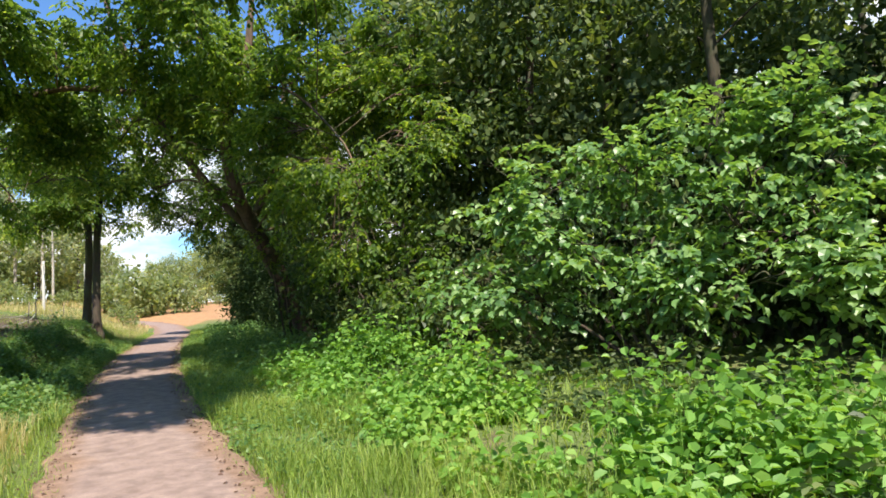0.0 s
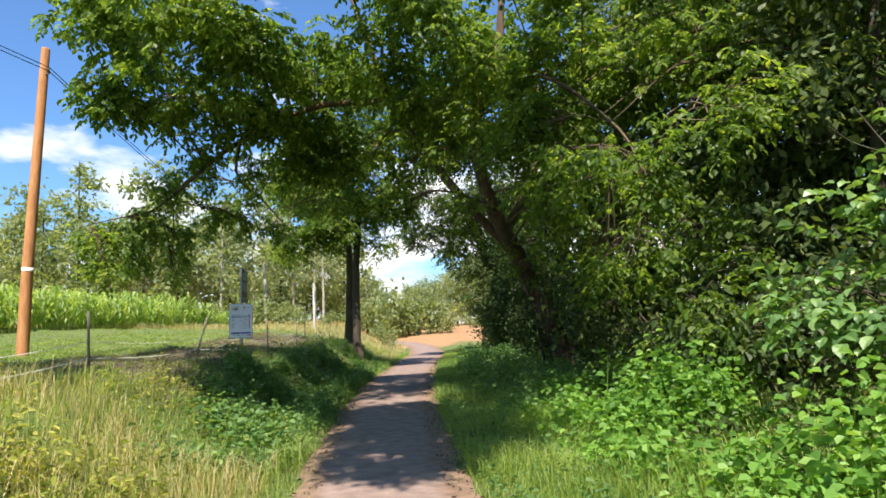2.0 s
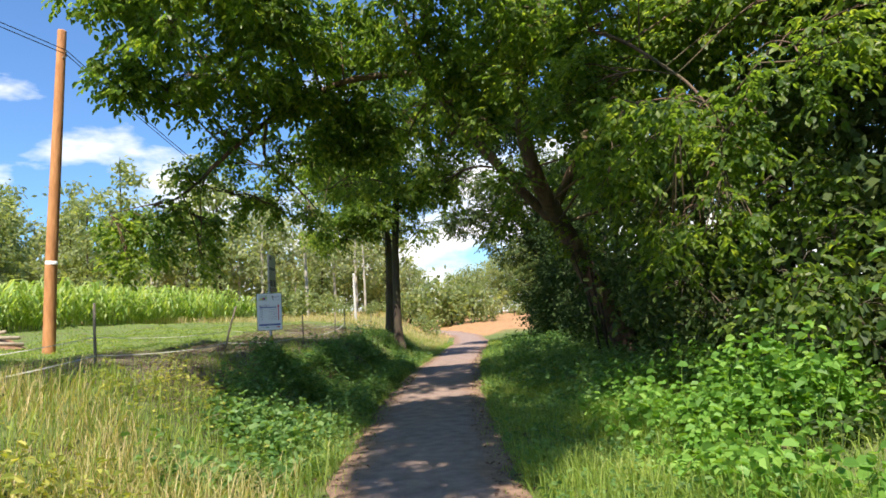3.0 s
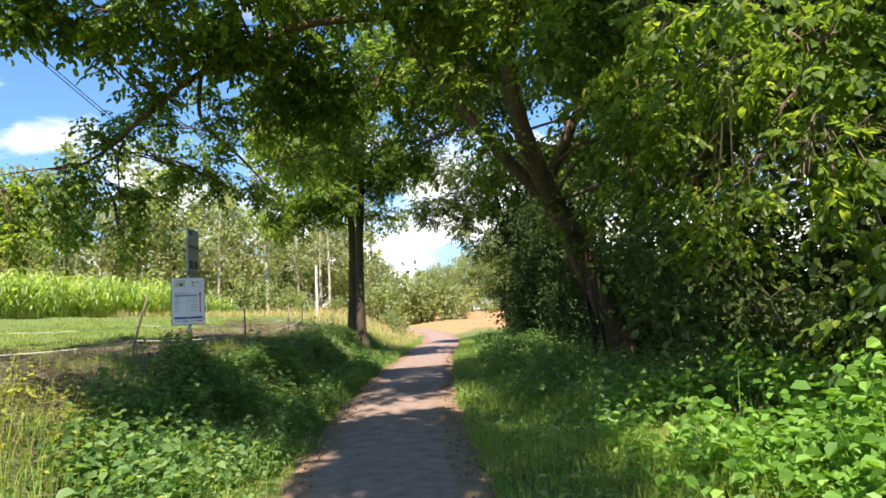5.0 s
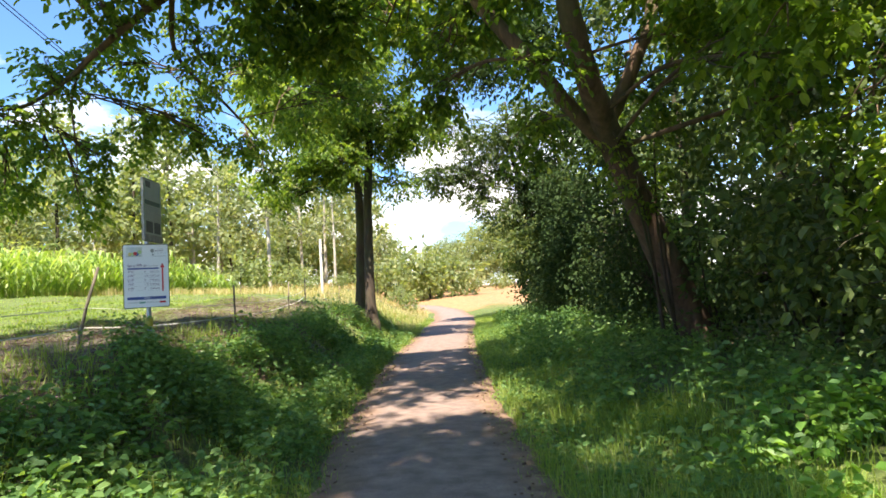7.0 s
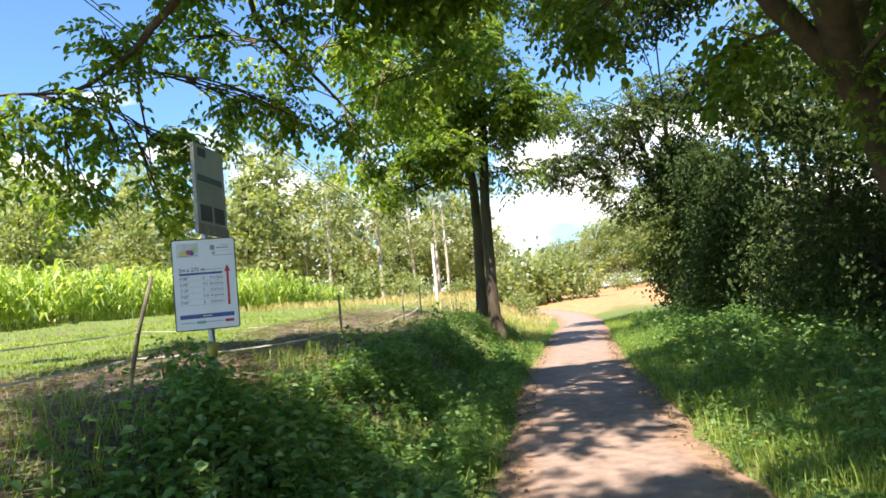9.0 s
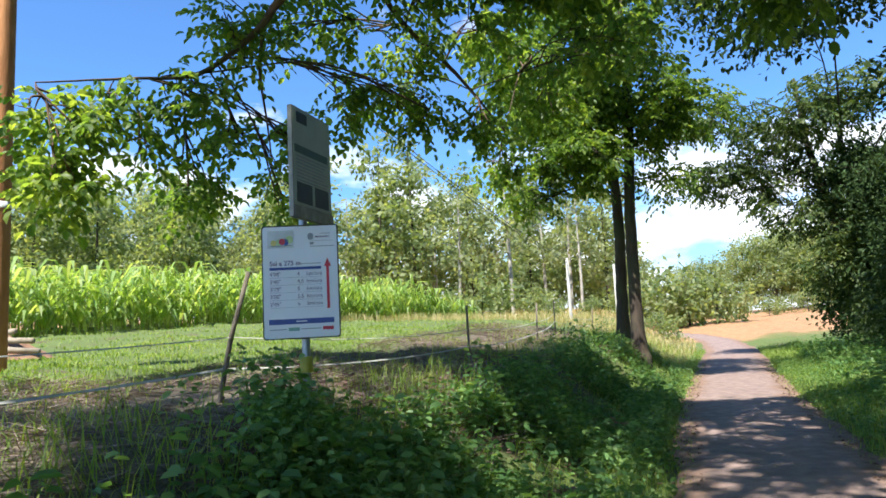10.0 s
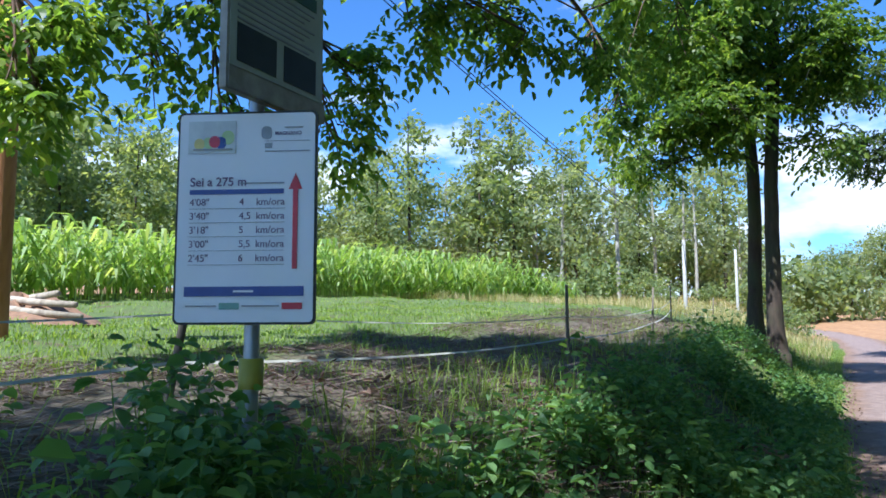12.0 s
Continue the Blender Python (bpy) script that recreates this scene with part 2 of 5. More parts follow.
class Geo:
    """Collects vertices and faces of one mesh."""

    def __init__(self):
        self.v, self.f, self.n = [], {3: [], 4: []}, 0

    def add(self, verts, *faces):
        verts = np.asarray(verts, dtype=np.float64).reshape(-1, 3)
        for f in faces:
            f = np.asarray(f, dtype=np.int64)
            self.f[f.shape[1]].append(f + self.n)
        self.v.append(verts)
        self.n += len(verts)

    def mesh(self, name, mat, smooth=True):
        me = bpy.data.meshes.new(name)
        v = np.concatenate(self.v) if self.v else np.zeros((0, 3))
        me.vertices.add(len(v))
        me.vertices.foreach_set("co", v.astype(np.float32).ravel())
        q = [np.concatenate(self.f[k]) for k in (4, 3) if self.f[k]]
        loops = np.concatenate([a.ravel() for a in q])
        totals = np.concatenate([np.full(len(a), a.shape[1]) for a in q])
        me.loops.add(len(loops))
        me.loops.foreach_set("vertex_index", loops.astype(np.int32))
        me.polygons.add(len(totals))
        me.polygons.foreach_set("loop_start", np.concatenate(([0], np.cumsum(totals)[:-1])).astype(np.int32))
        me.polygons.foreach_set("use_smooth", np.full(len(totals), smooth))
        me.update(calc_edges=True)
        me.validate()
        me.materials.append(mat)
        return me


def geo_part(name, geo, mat, parent=None, label="", smooth=True):
    ob = new(name, geo.mesh(name, mat, smooth))
    ob.parent = parent
    return tagged(ob, label)


def part(name, bm, mat, parent=None, label="", smooth=False):
    me = bpy.data.meshes.new(name)
    for f in bm.faces:
        f.smooth = smooth
    bm.to_mesh(me)
    bm.free()
    me.materials.append(mat)
    ob = new(name, me)
    ob.parent = parent
    return tagged(ob, label)


def empty(name, place, label, category, group="", kind=""):
    ob = new(name)
    ob.matrix_basis = place if isinstance(place, Matrix) else Matrix.Translation(place)
    return tagged(ob, label, category, group, kind)


def unit(a):
    return a / np.maximum(np.linalg.norm(a, axis=-1, keepdims=True), 1e-9)


def tube(geo, path, radii, sides=6):
    path, radii = np.asarray(path, float), np.asarray(radii, float)
    d = unit(np.gradient(path, axis=0))
    ref = np.where(np.abs(d[:, 2:3]) > 0.9, np.array([[1.0, 0, 0]]), np.array([[0, 0, 1.0]]))
    a = unit(np.cross(d, ref))
    b = np.cross(d, a)
    ang = np.linspace(0, 2 * math.pi, sides, endpoint=False)
    rings = path[:, None] + radii[:, None, None] * (a[:, None] * np.cos(ang)[None, :, None] + b[:, None] * np.sin(ang)[None, :, None])
    k = len(path)
    i, j = np.meshgrid(np.arange(k - 1), np.arange(sides), indexing="ij")
    j2 = (j + 1) % sides
    q = np.stack([i * sides + j, i * sides + j2, (i + 1) * sides + j2, (i + 1) * sides + j], -1).reshape(-1, 4)
    cap = np.array([[(k - 1) * sides, (k - 1) * sides + s, (k - 1) * sides + s + 1] for s in range(1, sides - 1)])
    geo.add(rings.reshape(-1, 3), q, cap)


def curve(points, k=10):
    """A smooth line through a few points."""
    p = np.asarray(points, float)
    p = np.vstack([2 * p[0] - p[1], p, 2 * p[-1] - p[-2]])
    out = []
    for i in range(1, len(p) - 2):
        for s in np.linspace(0, 1, k, endpoint=False):
            a, b, c, d = p[i - 1], p[i], p[i + 1], p[i + 2]
            out.append(0.5 * (2 * b + (c - a) * s + (2 * a - 5 * b + 4 * c - d) * s ** 2 + (3 * b - a - 3 * c + d) * s ** 3))
    out.append(p[-2])
    return np.array(out)


def leaves(geo, at, along, normal, length, width, fold=0.25, far=False, fine=False):
    """One folded blade a row: a rounded outline on both sides of the midrib."""
    n = len(at)
    if n == 0:
        return
    along = unit(along)
    side = unit(np.cross(along, normal))
    up = np.cross(side, along)
    L, W = np.broadcast_to(length, n)[:, None], np.broadcast_to(width, n)[:, None]
    if far:
        v = np.stack([at, at + along * L * 0.5 + side * W * 0.5, at + along * L, at + along * L * 0.5 - side * W * 0.5], 1)
        base = np.arange(n)[:, None] * 4
        geo.add(v, base + np.array([[0, 1, 2, 3]]))
        return
    u = up * W * fold
    tip = at + along * L - up * W * 0.22
    if fine:
        mid = at + along * L * 0.5 + up * W * 0.05
        v = np.stack([at, at + along * L * 0.14 + side * W * 0.34 + u * 0.6, at + along * L * 0.4 + side * W * 0.5 + u, at + along * L * 0.74 + side * W * 0.43 + u * 0.6, tip,
                      at + along * L * 0.74 - side * W * 0.43 + u * 0.6, at + along * L * 0.4 - side * W * 0.5 + u, at + along * L * 0.14 - side * W * 0.34 + u * 0.6, mid], 1)
        base = np.arange(n)[:, None] * 9
        geo.add(v, base + np.array([[0, 8, 2, 1]]), base + np.array([[8, 4, 3, 2]]), base + np.array([[0, 7, 6, 8]]), base + np.array([[8, 6, 5, 4]]))
        return
    v = np.stack([at, at + along * L * 0.3 + side * W * 0.44 + u, at + along * L * 0.76 + side * W * 0.44 + u * 0.7, tip,
                  at + along * L * 0.76 - side * W * 0.44 + u * 0.7, at + along * L * 0.3 - side * W * 0.44 + u], 1)
    base = np.arange(n)[:, None] * 6
    geo.add(v, base + np.array([[0, 3, 2, 1]]), base + np.array([[0, 5, 4, 3]]))


def rand_dirs(n, zlow=-1.0, zhigh=1.0):
    z, a = rng.uniform(zlow, zhigh, n), rng.uniform(0, 2 * math.pi, n)
    r = np.sqrt(np.maximum(0, 1 - z * z))
    return np.stack([r * np.cos(a), r * np.sin(a), z], 1)


def blades(geo, at, height, width, lean=0.35):
    """Grass: two bent segments a blade."""
    n = len(at)
    d = rand_dirs(n, 0, 0.01)
    d[:, 2] = 0
    side = np.stack([-d[:, 1], d[:, 0], d[:, 2]], 1)
    H, W, B = np.broadcast_to(height, n)[:, None], np.broadcast_to(width, n)[:, None], (lean * rng.uniform(0.2, 1.3, n))[:, None]
    z = np.array([[0, 0, 1.0]])
    m = at + z * H * 0.6 + d * H * B * 0.4
    t = at + z * H * (1 - 0.35 * B) + d * H * B
    v = np.stack([at - side * W / 2, at + side * W / 2, m + side * W * 0.4, m - side * W * 0.4, t], 1)
    base = np.arange(n)[:, None] * 5
    geo.add(v, base + np.array([[0, 1, 2, 3]]), base + np.array([[3, 2, 4]]))


# ---- plan: the lane and the lie of the land ----
ROAD_Y = (-40, 0, 7, 11, 15, 20, 27, 35, 42, 50, 58, 66, 75)
LEFT_X = (-1.3, -1.1, -1.15, -1.4, -1.6, -1.75, -1.75, -1.45, -1.2, -0.8, -0.9, -2.5, -6.0)
RIGHT_X = (0.9, 0.95, 0.75, 0.5, 0.35, 0.35, 0.45, 0.75, 1.2, 1.5, 1.2, -0.3, -3.6)


def left_edge(y):
    return np.interp(y, ROAD_Y, LEFT_X)


def right_edge(y):
    return np.interp(y, ROAD_Y, RIGHT_X)


def smooth(a, b, x):
    t = np.clip((x - a) / (b - a), 0, 1)
    return t * t * (3 - 2 * t)


def land(x, y):
    """Height of the ground: a low lane, a bank up to the field, a slight rise under the wood."""
    x, y = np.asarray(x, float), np.asarray(y, float)
    dl, dr = left_edge(y) - x, x - right_edge(y)
    top = np.interp(y, (-40, 0, 8, 14, 34, 44, 52), (0.5, 0.7, 0.9, 1.15, 1.1, 0.75, 0.3))
    wide = np.interp(y, (0, 10, 20, 32, 45), (3.2, 3.0, 2.7, 1.8, 2.5))
    z = top * smooth(0.25, 1.0, dl / wide) + np.clip(dl - wide, 0, 18) * np.interp(y, (0, 15, 45, 60), (0.045, 0.05, 0.05, 0.03))
    z = z + 0.28 * smooth(0.2, 2.5, dr) + 0.03 * np.clip(dr - 2.5, 0, 20)
    off = np.maximum(dl, dr)
    z = z + 0.035 * smooth(0.1, 0.6, off) * (np.sin(x * 2.1 + y * 1.3) + np.sin(x * 0.9 - y * 2.4 + 1.0) + 0.6 * np.sin(5.3 * x + 3.1 * y))
    z = z + 0.028 * np.clip(y - 48, 0, 70)
    field = 0.045 * np.clip(y - 22, 0, 38) * smooth(1.5, 6.0, dl) * (1 - 0.5 * smooth(60, 90, y))
    hill = smooth(40, 120, np.hypot(x, y - 15)) * np.clip(-x - 30, 0, 60) * 0.06
    return z + field + hill - 0.02 * smooth(-0.2, 0.0, -off)


def on_land(x, y, lift=0.0):
    return np.stack([x, y, land(x, y) + lift], 1)


def build_ground():
    def axis(fine_a, fine_b, step, outer):
        a = np.arange(fine_a, fine_b + 1e-6, step)
        lo = fine_a - np.geomspace(step * 1.3, fine_a + outer, 34)[::1]
        hi = fine_b + np.geomspace(step * 1.3, outer - fine_b, 34)
        return np.concatenate([lo[::-1], a, hi])
    xs, ys = axis(-12, 8, 0.2, 1500.0), axis(-4, 45, 0.33, 1500.0)
    X, Y = np.meshgrid(xs, ys)
    Z = land(X, Y)
    k, w = len(ys), len(xs)
    i, j = np.meshgrid(np.arange(k - 1), np.arange(w - 1), indexing="ij")
    q = np.stack([i * w + j, i * w + j + 1, (i + 1) * w + j + 1, (i + 1) * w + j], -1).reshape(-1, 4)
    g = Geo()
    g.add(np.stack([X, Y, Z], -1), q)
    ob = geo_part("ground", g, GROUND)
    # the strip along the bank's top where the growth was raked off
    off = left_edge(Y) - X + 0.35 * np.sin(Y * 1.3) + 0.2 * np.sin(Y * 3.1 + X * 2)
    raked = smooth(1.5, 2.1, off) * (1 - smooth(4.6, 5.6, off)) * smooth(11.5, 14, Y) * (1 - smooth(32, 36, Y))
    at = ob.data.attributes.new("raked", "FLOAT", "POINT")
    at.data.foreach_set("value", raked.ravel().astype(np.float32))
    tagged(ob, "soil and rough turf with a bank beside the lane", "ground", kind="structure")
    # the lane: a slightly cambered slab with ragged edges
    ys = np.concatenate([np.arange(-40, -4, 2.0), np.arange(-4, 60, 0.2), np.arange(60, 75, 0.5)])
    s = np.linspace(0, 1, 17)
    g, edge = Geo(), []
    le = left_edge(ys) - 0.08 - 0.09 * np.sin(ys * 1.7) * np.sin(ys * 0.6 + 1) - 0.05 * np.sin(ys * 5.1)
    re = right_edge(ys) + 0.08 + 0.08 * np.sin(ys * 1.4 + 2) * np.sin(ys * 0.7) + 0.05 * np.sin(ys * 4.3)
    X = le[:, None] + (re - le)[:, None] * s
    Y = np.repeat(ys[:, None], len(s), 1)
    base = np.maximum(land(X, Y), 0.028 * np.clip(Y - 48, 0, 70))
    Z = base + 0.012 + 0.03 * (1 - (2 * s - 1) ** 2)[None] + 0.006 * np.sin(X * 7 + Y * 2) * np.sin(Y * 3.3)
    Z[:, 0] -= 0.05
    Z[:, -1] -= 0.05
    k, w = X.shape
    i, j = np.meshgrid(np.arange(k - 1), np.arange(w - 1), indexing="ij")
    q = np.stack([i * w + j, i * w + j + 1, (i + 1) * w + j + 1, (i + 1) * w + j], -1).reshape(-1, 4)
    g.add(np.stack([X, Y, Z], -1), q)
    ob = geo_part("road", g, ROAD)
    at = ob.data.attributes.new("edge", "FLOAT", "POINT")
    at.data.foreach_set("value", np.repeat((np.abs(2 * s - 1) ** 2)[None], k, 0).ravel().astype(np.float32))
    tagged(ob, "narrow worn lane of grey gravel with reddish dirt edges", "lane", kind="structure")


build_ground()


# ---- trees ----
def twig_leaves(geo, tips, outward, per, spread, size, droop=0.5, far=False, ratio=0.5):
    """Leaves scattered along short drooping twigs that end at the given tips."""
    k = len(tips)
    if k == 0:
        return
    c = np.repeat(tips, per, 0)
    o = np.repeat(outward, per, 0)
    n = len(c)
    s = rng.uniform(-1, 1, n)[:, None]
    off = rng.normal(0, 1, (n, 3)) * spread * np.array([[0.75, 0.75, 0.6]]) + o * s * spread
    off[:, 2] -= droop * spread * np.abs(s[:, 0])
    along = unit(o * 0.5 + rand_dirs(n) * 0.9 + np.array([[0, 0, -droop]]))
    normal = unit(rand_dirs(n, -0.2, 1) * 0.9 + np.array([[0, 0, 0.25 if far else 0.65]]))
    L = size * rng.uniform(0.6, 1.25, n)
    leaves(geo, c + off, along, normal, L, L * ratio * rng.uniform(0.8, 1.2, n), far=far)


def fronds(geo, tips, outward, per, size, ratio, pairs, reach, hang, fine=False):
    """Sprays of leaves in two ranks along a bent stalk, some sprays at every tip."""
    if len(tips) == 0:
        return
    c, o = np.repeat(tips, per, 0), np.repeat(outward, per, 0)
    n = len(c)
    d = unit(o * 0.55 + rand_dirs(n, -0.35, 0.45) + np.array([[0, 0, -0.25 * hang]]))
    side = unit(np.cross(d, np.array([[0, 0, 1.0]]) + rand_dirs(n) * 0.45))
    c = c + rng.normal(0, 0.13, (n, 3)) * (reach / 0.36)
    R = (reach * rng.uniform(0.7, 1.2, n))[:, None]
    down = np.array([[0, 0, -1.0]])
    for k in range(pairs * 2 + 1):
        f = 1.0 if k == pairs * 2 else 0.22 + 0.72 * (k // 2 + 0.35 * (k % 2)) / pairs
        e = 0.0 if k == pairs * 2 else (1.0 if k % 2 else -1.0)
        at = c + d * R * f + down * R * hang * 0.5 * f * f
        along = unit(d * (0.55 if e else 1.0) + side * e * 0.8 + down * hang * (0.45 + 0.5 * f) + rng.normal(0, 0.16, (n, 3)))
        L = size * rng.uniform(0.72, 1.2, n) * (0.8 + 0.3 * f)
        leaves(geo, at, along, unit(np.cross(side, d) * np.sign(np.cross(side, d)[:, 2:3] + 1e-6) + rand_dirs(n) * 0.35), L, L * ratio * rng.uniform(0.85, 1.15, n), fine=fine)


def lobes_points(lobe, k):
    """Points in the outer part of a lobe, thinned by noise so that gaps stay."""
    c, r = np.array(lobe[:3], float), np.array(lobe[3:6], float)
    d = rand_dirs(k)
    rad = rng.uniform(0.45, 1.0, k) ** 0.6
    lump = 1 + 0.22 * np.sin(d[:, 0] * 5 + c[0]) * np.sin(d[:, 1] * 6 + c[1] * 2) + 0.12 * np.sin(d[:, 2] * 9 + c[2])
    p = c + d * r * (rad * lump)[:, None]
    keep = np.sin(p[:, 0] * 1.9 + c[1]) * np.sin(p[:, 1] * 1.7 + c[0]) * np.sin(p[:, 2] * 2.1) > -0.28
    return p[keep], unit(d * np.array([[1, 1, 0.5]]))[keep]


def tree(name, label, stems, lobes, bark, leaf, density=9.0, per=26, spread=0.42, size=0.11, droop=0.5, far=False,
         category="tree", group="", ratio=0.5, branchlets=True, bare=(), sides=9, split=(1, 1.0), spray=None):
    """stems: lines of (x, y, z, radius). lobes: (x, y, z, rx, ry, rz, and how full) of the crown, each carried by a limb.
    split: each lobe as that many smaller ones on boughs of the limb, so that the crown has depth and gaps."""
    root = empty(name, (stems[0][0][0], stems[0][0][1], stems[0][0][2]), label, category, group)
    o = np.array(stems[0][0][:3])
    wood, crown, spine = Geo(), Geo(), []
    for st in stems:
        line = curve(st, 3 if far else 7)
        wob = rng.normal(0, 0.05, (len(line), 3)) * np.clip(line[:, 3:4], 0.03, 0.3)
        tube(wood, line[:, :3] - o + wob, line[:, 3], sides)
        spine.append(line)
    spine = np.concatenate(spine)
    for lobe in lobes:
        c = np.array(lobe[:3])
        d = np.linalg.norm(spine[:, :3] - c, axis=1) + np.where(spine[:, 2] > c[2], 3.0, 0.0) + 3.0 * np.maximum(0, c[2] - spine[:, 2] - 3.5)
        a = spine[np.argmin(d)]
        mid = (a[:3] + c) / 2 + np.array([0, 0, 0.12 * np.linalg.norm(c - a[:3])])
        bend = min(1.0, lobe[3])
        limb = curve([a[:3], mid + rng.normal(0, 0.15, 3) * bend * bend, c], 2 if far else 7)
        r0 = min(a[3] * 0.4, 0.036, 0.018 + 0.008 * np.linalg.norm(c - a[:3]))
        tube(wood, limb - o, np.linspace(r0, 0.015, len(limb)), 3 if far else max(4, sides - 3))
        subs = [lobe]
        if split[0] > 1:
            subs = []
            for i in range(split[0]):
                w = rng.normal(0, 1, 3)
                w = w / np.linalg.norm(w) * rng.uniform(0.4, 0.8)
                s = split[1] * rng.uniform(0.7, 1.25)
                subs.append((lobe[0] + w[0] * lobe[3], lobe[1] + w[1] * lobe[4], lobe[2] + w[2] * lobe[5], lobe[3] * s, lobe[4] * s, lobe[5] * s * 0.9, *lobe[6:]))
        for sub in subs:
            e = np.array(sub[:3])
            bough = limb
            if split[0] > 1:
                s = limb[rng.integers(len(limb) // 3, len(limb))]
                bough = curve([s, (s + e) / 2 + (np.array([0, 0, 0.15]) + rng.normal(0, 0.1, 3)) * bend * bend, e], 4)
                tube(wood, bough - o, np.linspace(0.016, 0.006, len(bough)), 4)
            area = (sub[3] * sub[4] + sub[4] * sub[5] + sub[3] * sub[5]) * 4.2
            tips, out = lobes_points(sub, max(2, int(density * area * (sub[6] if len(sub) > 6 else 1.0))))
            if spray:
                near = spray[3:] == (True,) and sub[2] < 6.6
                fronds(crown, tips - o, out, per, size * (1.0 if near or len(spray) < 4 else 1.3), ratio, *spray[:3], near)
            else:
                twig_leaves(crown, tips - o, out, per, spread, size, droop, far, ratio)
            if branchlets:
                for t in tips[::2]:
                    s = bough[rng.integers(len(bough) // 2, len(bough))]
                    m = (s + t) / 2 + (np.array([0, 0, 0.1]) + rng.normal(0, 0.08, 3)) * bend
                    tube(wood, curve([s, m, t], 3) - o, np.linspace(0.014, 0.004, 7), 3)
    for st in bare:
        line = curve(st, 6)
        tube(wood, line[:, :3] - o, line[:, 3], 5)
    geo_part("trunk", wood, bark, root)
    geo_part("crown", crown, leaf, root, smooth=False)
    return root


def gz(x, y):
    return float(land(x, y))


